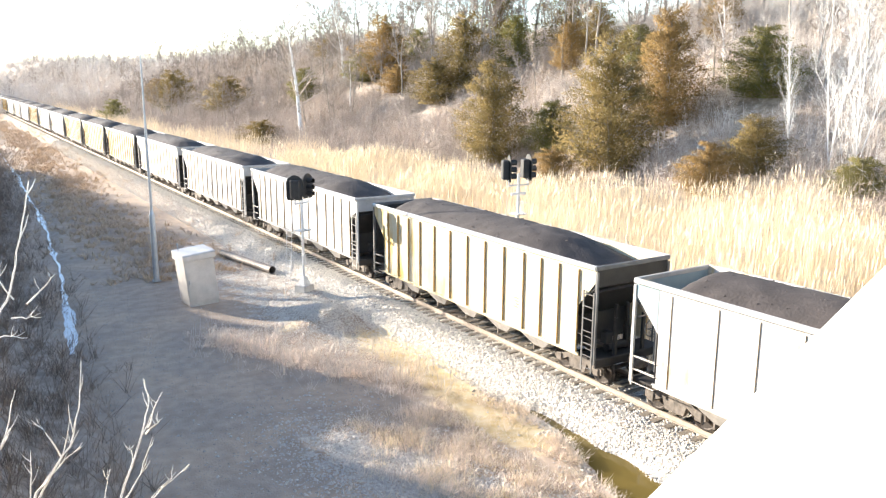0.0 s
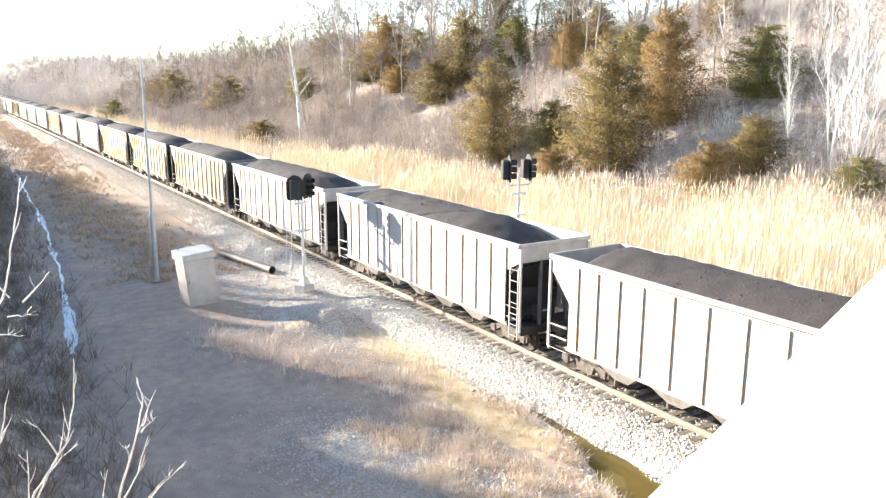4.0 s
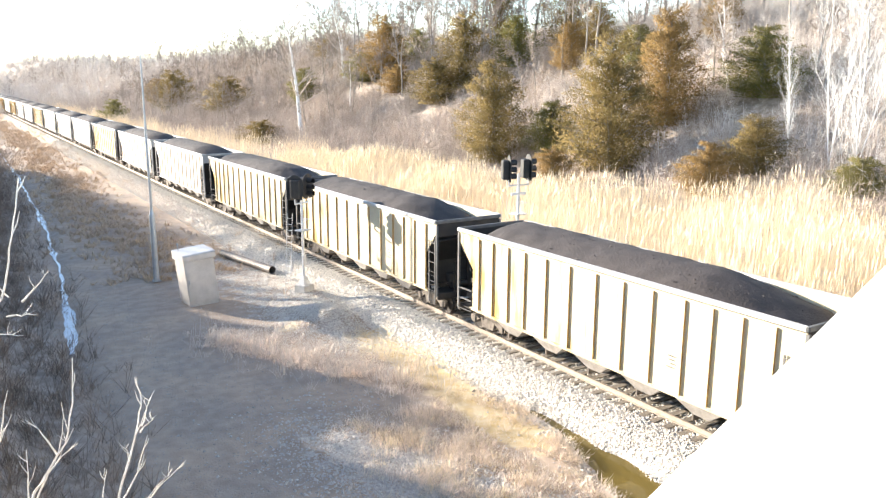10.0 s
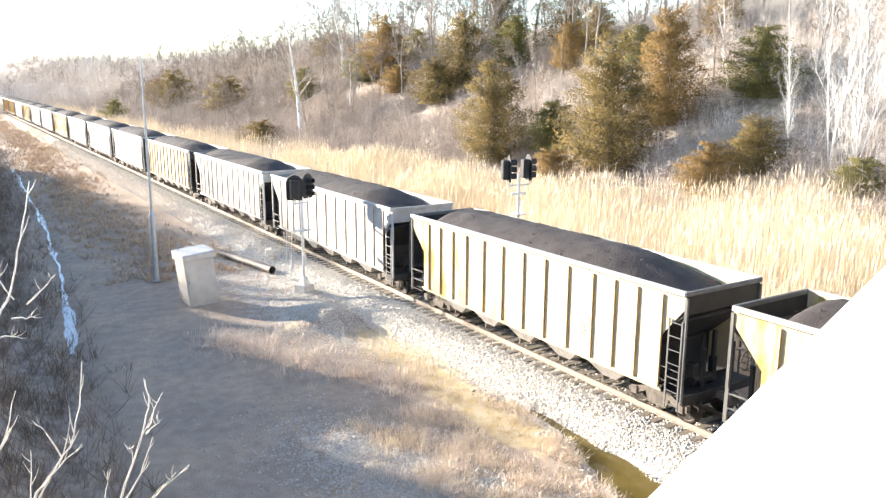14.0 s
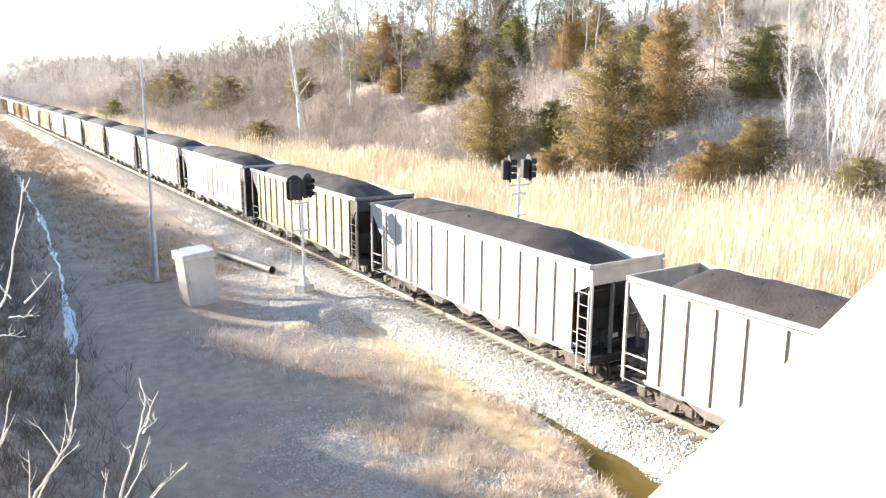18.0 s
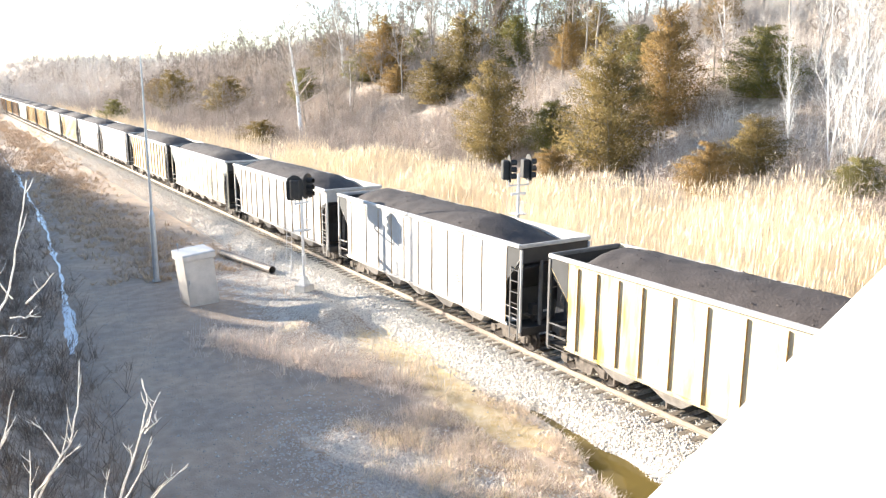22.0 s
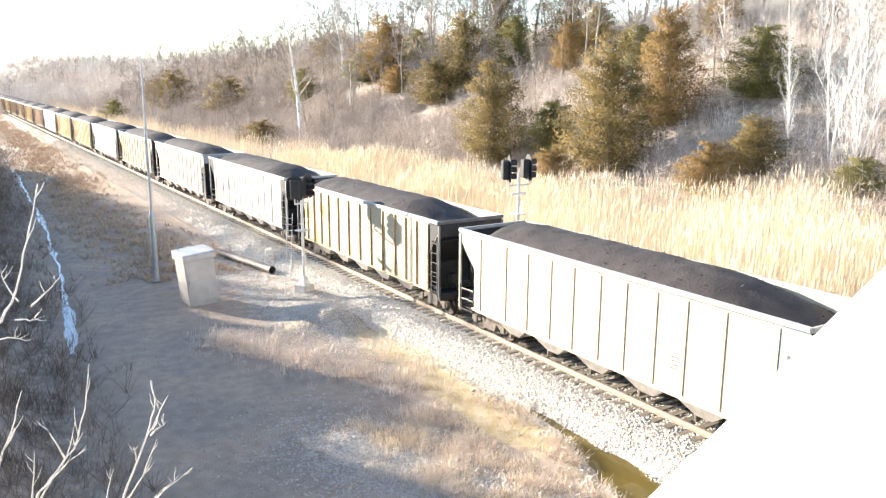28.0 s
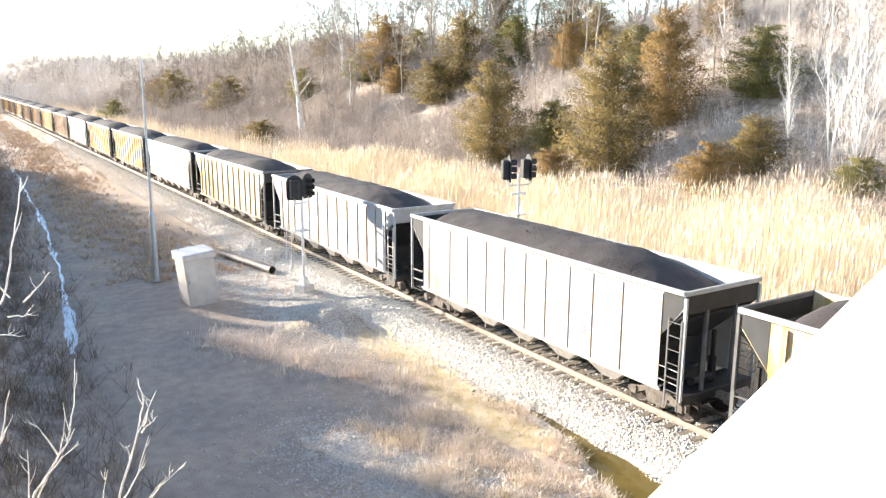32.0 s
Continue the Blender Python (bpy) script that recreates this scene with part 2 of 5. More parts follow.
def box(bm, x0, x1, y0, y1, z0, z1, bevel=0.0, m=None):
    r = bmesh.ops.create_cube(bm, size=1)
    bmesh.ops.transform(bm, matrix=Matrix.LocRotScale(((x0 + x1) / 2, (y0 + y1) / 2, (z0 + z1) / 2), None, (x1 - x0, y1 - y0, z1 - z0)), verts=r["verts"])
    if bevel:
        edges = list({e for v in r["verts"] for e in v.link_edges})
        got = bmesh.ops.bevel(bm, geom=edges, offset=bevel, segments=1, affect="EDGES")
        r["verts"] = list({v for f in got["faces"] for v in f.verts})
    if m is not None:
        bmesh.ops.transform(bm, matrix=m, verts=r["verts"])
    return bm


def rod(bm, a, b, r, n=8, r2=None):
    """A round bar from a to b."""
    a, b = Vector(a), Vector(b)
    d = b - a
    m = Matrix.Translation((a + b) / 2) @ d.to_track_quat("Z", "Y").to_matrix().to_4x4()
    bmesh.ops.create_cone(bm, cap_ends=True, segments=n, radius1=r, radius2=r if r2 is None else r2, depth=d.length, matrix=m)
    return bm


def slab(bm, points, axis, lo, hi):
    """A flat plate with the outline points, thickened along an axis (0 or 1) from lo to hi."""
    def place(p, w):
        return (w, p[0], p[1]) if axis == 0 else (p[0], w, p[1])
    va = [bm.verts.new(place(p, lo)) for p in points]
    vb = [bm.verts.new(place(p, hi)) for p in points]
    n = len(points)
    bm.faces.new(va), bm.faces.new(vb[::-1])
    for i in range(n):
        bm.faces.new((va[i], vb[i], vb[(i + 1) % n], va[(i + 1) % n]))
    bmesh.ops.recalc_face_normals(bm, faces=bm.faces[:])
    return bm


def smoothstep(a, b, v):
    t = np.clip((v - a) / (b - a), 0, 1)
    return t * t * (3 - 2 * t)


def wob(x, y, s=1.0):
    return (np.sin(x * 1.3 / s + y * .7 / s) + np.sin(x * .6 / s - y * 1.1 / s + 1.7) + np.sin(x * 2.3 / s + y * 1.9 / s + .6) * .5) / 2.5


# heights of the bank's unseen crest, set by where its shadow should end
SHADE_CREST_AT = (-3, 0.95, 1.2, 1.6, 2.3, 3.0, 3.8, 5.06, 6.5, 7.1, 7.35, 7.8, 8.3, 8.6, 9.2, 10.2, 10.6, 11.2, 13.04, 15.51, 18.31, 21.95, 23.79, 26.59, 28.82, 33.25, 38.2, 44.22)
SHADE_CREST = (9.0, 8.9, 7.4, 7.6, 8.0, 8.3, 8.6, 9.5, 10.1, 9.9, 8.6, 7.6, 8.0, 8.7, 8.0, 8.1, 9.3, 7.9, 8.31, 8.81, 8.97, 9.41, 8.71, 9.53, 8.8, 9.41, 8.91, 9.29)


def height(x, y):
    """The ground's height: track bed, yard with a gravel mound and a puddle, banks on both sides."""
    x, y = np.asarray(x, float), np.asarray(y, float)
    a = np.abs(x)
    foot = 3.2 - .55 * smoothstep(21, 17.5, y) * (x < 0)
    bed = -.22 - .62 * np.clip((a - 1.75) / (foot - 1.75), 0, 1) ** 2 * (3 - 2 * np.clip((a - 1.75) / (foot - 1.75), 0, 1))
    west = .035 * wob(x, y, 1.2) * smoothstep(3.2, 4.5, a) + .72 * np.exp(-((x + 4.7) / 1.35) ** 2 - ((y - 30.4) / np.where(y > 30.4, 2.4, 1.15)) ** 2)
    west = west + .42 * np.exp(-((x + 3.6) / 1.5) ** 2 - ((y - 35.2) / 3.2) ** 2) * smoothstep(2.0, 3.2, a)
    mid = np.interp(y, (8, 13.2, 14.5, 15.6, 16.5, 18, 20), (-4.6, -3.55, -3.2, -3.15, -2.9, -2.78, -2.75))
    half = np.interp(y, (8, 13.2, 14.5, 15.6, 16.5, 18, 20), (1.6, .82, .56, .38, .24, .17, .08)) * (1 + .25 * wob(x, y, .35))
    west = west - .36 * np.exp(-((x - mid) / half) ** 2) * (1 - smoothstep(18.0, 20.0, y))
    # the bank, its unseen crest higher and lower so its shadow edges suit the yard
    along = x + .577 * y
    crest = np.interp(along, SHADE_CREST_AT, SHADE_CREST)
    crest = crest + (4 + 4.0 * smoothstep(135, 80, y) - crest) * smoothstep(44, 53, along)
    west = west + crest * smoothstep(15.8, 25, -x) + (.5 * wob(x, y, 4) + .65 * wob(y, x, 2.2)) * smoothstep(18, 26, -x) * smoothstep(60, 80, y)
    east = -.45 * smoothstep(3.2, 5.0, x) + 1.9 * smoothstep(6, 18, x) + (15.0 - 3.5 * smoothstep(100, 300, y) + 1.5 * wob(x * .1, y * .06)) * smoothstep(17.5, 56, x)
    east = east + .7 * wob(x, y, 5) * smoothstep(19, 30, x)
    far = 9 * smoothstep(420, 760, y) * smoothstep(-30, 60, x)
    return bed + np.where(x < 0, west, east) + far


STREAM_Y = (20, 33, 45, 65, 101, 140, 220)
STREAM_X = (-15.1, -14.5, -13.3, -12.0, -10.9, -10.4, -10.2)


def stream_x(y):
    return np.interp(y, STREAM_Y, STREAM_X) + .05 * np.sin(y * .55) + .04 * np.sin(y * 1.7)


# ---------------------------------------------------------------- ground
def ground():
    xs = np.concatenate([-np.geomspace(700, 31, 24), np.arange(-30, -22.1, .4), np.arange(-22, 6, .28), np.geomspace(6.2, 900, 70)])
    ys = np.concatenate([np.linspace(-300, 4, 30), np.arange(5, 62, .36), np.geomspace(62.5, 1800, 110)])
    X, Y = np.meshgrid(xs, ys)
    Z = height(X, Y)
    Z = Z - .13 * np.exp(-((X - stream_x(Y)) / .35) ** 2) * (Y > 20)
    nx, ny = len(xs), len(ys)
    verts = np.stack([X, Y, Z], -1).reshape(-1, 3)
    i = np.arange(nx * ny).reshape(ny, nx)
    faces = np.stack([i[:-1, :-1], i[:-1, 1:], i[1:, 1:], i[1:, :-1]], -1).reshape(-1, 4)
    me = mesh_of("ground", verts.tolist(), faces.tolist(), M["ground"], True)
    gravel = np.maximum(smoothstep(3.6, 2.9, np.abs(X)) * (1 - .85 * smoothstep(38, 70, Y) * smoothstep(1.5, 2.1, np.abs(X))), .62 * np.exp(-((X + 4.7) / 1.6) ** 2 - ((Y - 29.5) / 3.5) ** 2))
    gravel = np.maximum(gravel, .48 * smoothstep(-9, -6, X) * (X < 0) * smoothstep(26, 32, Y) * (1 - .75 * smoothstep(44, 62, Y)))
    gravel = np.maximum(gravel, .64 * np.exp(-((X + 8.5 + .22 * (Y - 18)) / 1.8) ** 2) * smoothstep(24, 19, Y))
    silt = (1.02 + .38 * wob(X, Y, .9)) * np.exp(-((X + 3.7 - .05 * (Y - 26)) / 1.1) ** 2) * smoothstep(14, 18, Y) * smoothstep(30, 27.5, Y)
    silt = np.maximum(silt, .62 * np.exp(-((X + 6.3) / .9) ** 2 - ((Y - 30.6) / .9) ** 2))
    silt = np.maximum(silt, .5 * np.exp(-((X + 2.7) / .25) ** 2) * smoothstep(15, 12, Y))
    litter = np.maximum(smoothstep(-14.2, -16.2, X), smoothstep(4, 7, X))
    litter = np.maximum(litter, .5 * np.exp(-((X + 12.2) / 1.6) ** 2) * smoothstep(40, 60, Y))
    col = np.stack([gravel, silt, litter, np.ones_like(X)], -1).reshape(-1)
    layer = me.color_attributes.new("zone", "FLOAT_COLOR", "POINT")
    layer.data.foreach_set("color", col.astype(np.float32))
    return tagged(new("ground", me), "dirt yard with gravel, dry grass and wooded banks", "ground", kind="structure")


ground()


def waters():
    xs, ys = np.linspace(-7.0, -2.3, 8), np.linspace(2, 19, 20)
    v = [(x, y, -.94) for y in ys for x in xs]
    f = [(j * 8 + i, j * 8 + i + 1, j * 8 + i + 9, j * 8 + i + 8) for j in range(19) for i in range(7)]
    tagged(new("puddle", mesh_of("puddle", v, f, M["pond"])), "still muddy ochre water beside the ballast", "water", kind="structure")
    ys = np.arange(32.5, 215, .3)
    v, f = [], []
    for j, y in enumerate(ys):
        w = .055 + .05 * abs(sin(y * .31) * sin(y * .83 + 1)) + .25 * math.exp(-((y - 37) / 4) ** 2) + .15 * math.exp(-((y - 53) / 1.6) ** 2) + .34 * math.exp(-((y - 66) / 2.6) ** 2) + .24 * math.exp(-((y - 96) / 7) ** 2)
        w *= .8 + .28 * sin(y * 2.9) * sin(y * 1.1)
        x = float(stream_x(y))
        z = float(height(x, y)) - .075
        v += [(x - w, y, z), (x + w, y, z)]
        if j:
            f.append((2 * j - 2, 2 * j - 1, 2 * j + 1, 2 * j))
    tagged(new("stream", mesh_of("stream", v, f, M["stream"])), "thin rivulet in the dirt, coloured pale blue like reflected sky", "water", kind="structure")


waters()


# ---------------------------------------------------------------- track
def rails():
    prof = [(-.07, -.172), (.07, -.172), (.07, -.155), (.012, -.14), (.012, -.045), (.036, -.035), (.036, 0), (-.036, 0), (-.036, -.035), (-.012, -.045), (-.012, -.14), (-.07, -.155)]
    for x in (-.7535, .7535):
        bm = bmesh.new()
        slab(bm, [(x + a, b) for a, b in prof], 1, -40, 900)
        tagged(part("rail", bm, M["rail"]), "rusty steel rail spiked to wooden ties", "rail", "rails of the track", "structure")


rails()


# ---------------------------------------------------------------- train
CAR_L, PITCH, SPEED = 14.66, 16.196, 7.2136
HALF = CAR_L / 2
WIDE = 1.62
TOP = 4.10
FIRST, LAST = -11, 19
POSTS_MANY = (.82, 1.76, 2.68, 3.61, 4.75, 5.90, 7.06, 8.26, 9.43, 10.56, 11.50, 12.42, 13.28)
POSTS_FEW = (.83, 2.36, 3.62, 4.70, 5.88, 6.97, 8.17, 9.28, 10.5, 11.73, 13.3)


def wheel_profile(bm, x, out):
    """One wheel, turned round the axle: tread, flange on the inside, dished web, hub."""
    prof = [(0.0, .457), (.10, .457), (.10, .40), (.075, .375), (.06, .16), (.09, .13), (.09, 0.0)]
    back = [(-.035, .485), (-.035, .40), (-.01, .36), (.0, .16), (-.03, .13), (-.03, 0.0)]
    ring = prof[::-1] + back
    n = 20
    rows = []
    for i in range(n):
        a = 2 * pi * i / n
        rows.append([bm.verts.new((x + out * p, cos(a) * r, sin(a) * r)) for p, r in ring])
    for i in range(n):
        for j in range(len(ring) - 1):
            bm.faces.new((rows[i][j], rows[i][j + 1], rows[(i + 1) % n][j + 1], rows[(i + 1) % n][j]))
    bmesh.ops.remove_doubles(bm, verts=bm.verts[:], dist=.0005)
    bmesh.ops.recalc_face_normals(bm, faces=bm.faces[:])


def truck(car, y):
    bm = bmesh.new()
    box(bm, -1.0, 1.0, y - .17, y + .17, .42, .68, .03)
    tr = part("truck", bm, M["under"], car, "dusty cast-steel wheel truck")
    for s in (-1, 1):
        bm = bmesh.new()
        # side frame: an arched beam with journal boxes and a spring nest
        slab(bm, [(y - 1.12, .40), (y - 1.12, .60), (y - .72, .66), (y - .42, .82), (y + .42, .82), (y + .72, .66), (y + 1.12, .60), (y + 1.12, .40), (y + .70, .44),
                  (y + .44, .58), (y + .34, .28), (y - .34, .28), (y - .44, .58), (y - .70, .44)], 0, s * 1.0 - .07, s * 1.0 + .07)
        for dy in (-.89, .89):
            box(bm, s * 1.0 - .11, s * 1.0 + .13, y + dy - .14, y + dy + .14, .33, .62, .03)
        part("side_frame", bm, M["under"], tr)
        for dy in (-.2, 0, .2):
            bm = bmesh.new()
            for i in range(5):
                bmesh.ops.create_cone(bm, cap_ends=True, segments=8, radius1=.075, radius2=.075, depth=.03, matrix=pose(s * 1.0, y + dy, .34 + i * .055))
            rod(bm, (s * 1.0, y + dy, .3), (s * 1.0, y + dy, .6), .045, 6)
            part("spring", bm, M["under"], tr)
    for dy in (-.89, .89):
        bm = bmesh.new()
        wheel_profile(bm, -.7175, -1), wheel_profile(bm, .7175, 1)
        rod(bm, (-.98, 0, 0), (.98, 0, 0), .075, 10)
        ws = part("wheelset", bm, M["wheel"], tr, "steel wheels on an axle")
        ws.location = (0, y + dy, .457)


def hopper(kind, paint, end_paint, end_plate, flank_tone):
    """An open-top coal hopper car; its front end looks down the track towards -y. kind: ribbed, thin or sparse posts."""
    deep = kind == "ribbed"
    trim = M["grey"] if end_plate is M["black"] else M["shade_white"]
    car = new("hopper_car")
    yend = [-HALF + .85, HALF - .95]
    cut, low = (2.62, 3.62) if kind != "thin" else (3.0, 3.45)
    # side sheets, cut away below the slope sheets at both ends
    for s in (-1, 1):
        bm = bmesh.new()
        out = [(-HALF + .02, TOP - .1), (-HALF + .02, low), (yend[0], cut), (yend[0], 1.08), (yend[1], 1.08), (yend[1], 2.62), (HALF - .02, 3.62), (HALF - .02, TOP - .1)]
        slab(bm, out, 0, s * (WIDE - .07) - .012, s * (WIDE - .07) + .012)
        part("side_sheet", bm, paint, car)
        for p in POSTS_FEW if kind == "sparse" else POSTS_MANY:
            w, d = (.028, .070) if deep else (.016, .030) if kind == "sparse" else (.014, .046)
            bm = bmesh.new()
            slab(bm, [(-w, 0), (-w, 2.78), (w, 2.78), (w, 0)], 0, s * (WIDE - .06), s * (WIDE - .06 + d))
            bm.normal_update()
            # posts' side faces: their shade and panel bounce put into a tan colour
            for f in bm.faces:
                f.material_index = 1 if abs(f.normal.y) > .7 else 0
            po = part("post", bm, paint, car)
            po.data.materials.append(flank_tone)
            po.location = (0, -HALF + p, 1.08)
        if end_paint is not paint:
            for a, b, c in ((-HALF + .03, yend[0] - .05, cut + .08), (HALF - .03, yend[1] + .05, 2.70)):
                bm = bmesh.new()
                slab(bm, [(a, TOP - .16), (a, low + .04 if a < 0 else 3.66), (b, c), (b, TOP - .16)], 0, s * (WIDE - .055), s * (WIDE - .05))
                part("end_panel", bm, end_paint, car, "end panel in another colour")
        bm = bmesh.new()
        box(bm, s * (WIDE - .02) - .07, s * (WIDE - .02) + .07, -HALF, HALF, TOP - .14, TOP, .02)
        part("top_chord", bm, M["white"], car)
        bm = bmesh.new()
        slab(bm, [(s * (WIDE - .10), 1.0), (s * (WIDE - .10), 1.13), (s * WIDE, 1.13), (s * WIDE, 1.10), (s * (WIDE - .07), 1.10), (s * (WIDE - .07), 1.0)], 1, yend[0] - .1, yend[1] + .1)
        part("side_sill", bm, paint, car)
        # stencilled data, as bars
        for r in range(4):
            bm = bmesh.new()
            y0 = -HALF + 3.80 + .04 * (r % 2)
            box(bm, s * (WIDE - .0565), s * (WIDE - .054), y0, y0 + .30 - .05 * (r % 3), 2.14 - r * .11, 2.17 - r * .11)
            part("stencil_bar", bm, M["stencil"], car, "dark stencilled data bar")
    # car-end parts in black: dark paint plus their deep shade in the colour
    for e in (-1, 1):
        ye = e * HALF
        # ribbed cars: the chord's grey carries the shade of its end face
        bm = bmesh.new()
        box(bm, -WIDE + .02, WIDE - .02, ye - .05, ye + .05, TOP - .14, TOP, .02)
        part("end_chord", bm, M["grey"] if deep else M["shade_white"], car)
        bm = bmesh.new()
        box(bm, -WIDE + .07, WIDE - .07, ye - e * .02 - .01, ye - e * .02 + .01, 3.42, TOP - .1)
        part("end_plate", bm, end_plate, car)
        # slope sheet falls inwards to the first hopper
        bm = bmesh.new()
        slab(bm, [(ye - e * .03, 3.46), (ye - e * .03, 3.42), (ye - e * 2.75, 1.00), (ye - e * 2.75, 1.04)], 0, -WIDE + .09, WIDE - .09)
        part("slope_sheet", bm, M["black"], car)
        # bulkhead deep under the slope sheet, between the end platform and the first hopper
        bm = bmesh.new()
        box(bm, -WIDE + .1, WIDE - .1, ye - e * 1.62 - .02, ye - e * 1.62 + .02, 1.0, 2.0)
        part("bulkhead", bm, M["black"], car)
        for s in (-1, 1):
            bm = bmesh.new()
            slab(bm, [(s * (WIDE - .02), .92), (s * (WIDE - .02), 3.9), (s * (WIDE - .10), 3.9), (s * (WIDE - .10), .92)], 1, ye - .045, ye + .045)
            part("corner_post", bm, M["grey"] if deep else paint, car)
            for q, (x, y0) in enumerate(((s * .62, ye - e * .05), (s * .25, ye - e * .42))):
                bm = bmesh.new()
                box(bm, x - .05, x + .05, y0 - .05, y0 + .05, .95, (2.3 if deep else 3.45) if q == 0 else 2.6)
                part("end_brace", bm, M["black"] if deep or q else M["grey"], car)
            for zz in (1.35, 1.75):
                bm = bmesh.new()
                rod(bm, (s * (WIDE - .05), ye, zz), (s * (WIDE - .05), ye - e * .88, zz + .02), .014, 6)
                part("grab_iron", bm, M["grey"] if deep else paint, car)
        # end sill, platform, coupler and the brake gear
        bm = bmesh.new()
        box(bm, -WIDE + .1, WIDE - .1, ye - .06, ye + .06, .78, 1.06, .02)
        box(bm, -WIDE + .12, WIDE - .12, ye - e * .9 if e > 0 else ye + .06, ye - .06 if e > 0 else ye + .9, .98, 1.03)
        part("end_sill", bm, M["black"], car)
        bm = bmesh.new()
        box(bm, -.11, .11, ye if e > 0 else ye - .5, ye + .5 if e > 0 else ye, .74, .96, .03)
        box(bm, -.2, .2, ye + e * .5 - .14, ye + e * .5 + .14, .7, 1.02, .05)
        part("coupler", bm, M["under"], car)
        bm = bmesh.new()
        rod(bm, (.55, ye + e * .05, .8), (.35, ye + e * .45, .5), .025, 6)
        rod(bm, (.35, ye + e * .45, .5), (.2, ye + e * .78, .62), .025, 6)
        part("air_hose", bm, M["black"], car)
        bm = bmesh.new()
        rod(bm, (-.6, ye - e * .45, 1.2), (.2, ye - e * .45, 1.2), .15, 10)
        part("brake_cylinder", bm, M["black"], car)
        bm = bmesh.new()
        rod(bm, (.35, ye - e * .5, 1.05), (.35, ye - e * .5, 1.75), .12, 8)
        part("air_reservoir", bm, M["black"], car)
        bm = bmesh.new()
        box(bm, -.75, -.45, ye - e * .45 - .15, ye - e * .45 + .15, 1.35, 1.75, .03)
        part("control_valve", bm, M["black"], car)
    # brake wheel on the trailing end, ladders on opposite corners of both sides
    bm = bmesh.new()
    for i in range(12):
        a, b = 2 * pi * i / 12, 2 * pi * (i + 1) / 12
        rod(bm, (-.7 + .27 * cos(a), HALF + .1, 2.4 + .27 * sin(a)), (-.7 + .27 * cos(b), HALF + .1, 2.4 + .27 * sin(b)), .016, 5)
        if i % 3 == 0:
            rod(bm, (-.7, HALF + .06, 2.4), (-.7 + .27 * cos(a), HALF + .1, 2.4 + .27 * sin(a)), .012, 5)
    part("brake_wheel", bm, M["grey"], car)
    for s in (-1, 1):
        for e in (-1, 1):
            tall = e < 0
            bm = bmesh.new()
            y0, y1 = e * (HALF - .06), e * (HALF - (.52 if e < 0 else .95))
            top = 3.25 if tall else 1.9
            for yy in (y0, y1) if tall else (y0,):
                box(bm, s * (WIDE - .01) - .015, s * (WIDE - .01) + .015, yy - .025, yy + .025, .62 if tall else .85, top)
            lad = part("ladder", bm, trim, car)
            for i in range(7 if tall else 3):
                bm = bmesh.new()
                rod(bm, (s * WIDE, y0, (.75 if tall else .95) + i * .40), (s * WIDE, y1, (.75 if tall else .95) + i * .40), .016, 6)
                part("rung", bm, trim, lad)
    # hoppers and centre sill below the sides
    bm = bmesh.new()
    box(bm, -.2, .2, -HALF, HALF, .72, 1.0)
    part("centre_sill", bm, M["under"], car)
    for i in range(5):
        y = (i - 2) * 2.12
        for s in (-1, 1):
            bm = bmesh.new()
            top = [(s * .25, y - .98), (s * (WIDE - .13), y - .98), (s * (WIDE - .13), y + .98), (s * .25, y + .98)]
            low = [(s * .35, y - .28), (s * 1.24, y - .28), (s * 1.24, y + .28), (s * .35, y + .28)]
            va = [bm.verts.new((a, b, 1.07)) for a, b in top]
            vb = [bm.verts.new((a, b, .57)) for a, b in low]
            bm.faces.new(va), bm.faces.new(vb)
            for k in range(4):
                bm.faces.new((va[k], va[(k + 1) % 4], vb[(k + 1) % 4], vb[k]))
            bmesh.ops.recalc_face_normals(bm, faces=bm.faces[:])
            part("discharge_hopper", bm, M["hopper_grey"], car)
        bm = bmesh.new()
        box(bm, -1.2, 1.2, y + .28, y + .34, .36, .75)
        part("hopper_gate", bm, M["under"], car)
    truck(car, -HALF + 1.27), truck(car, HALF - 1.27)
    return car


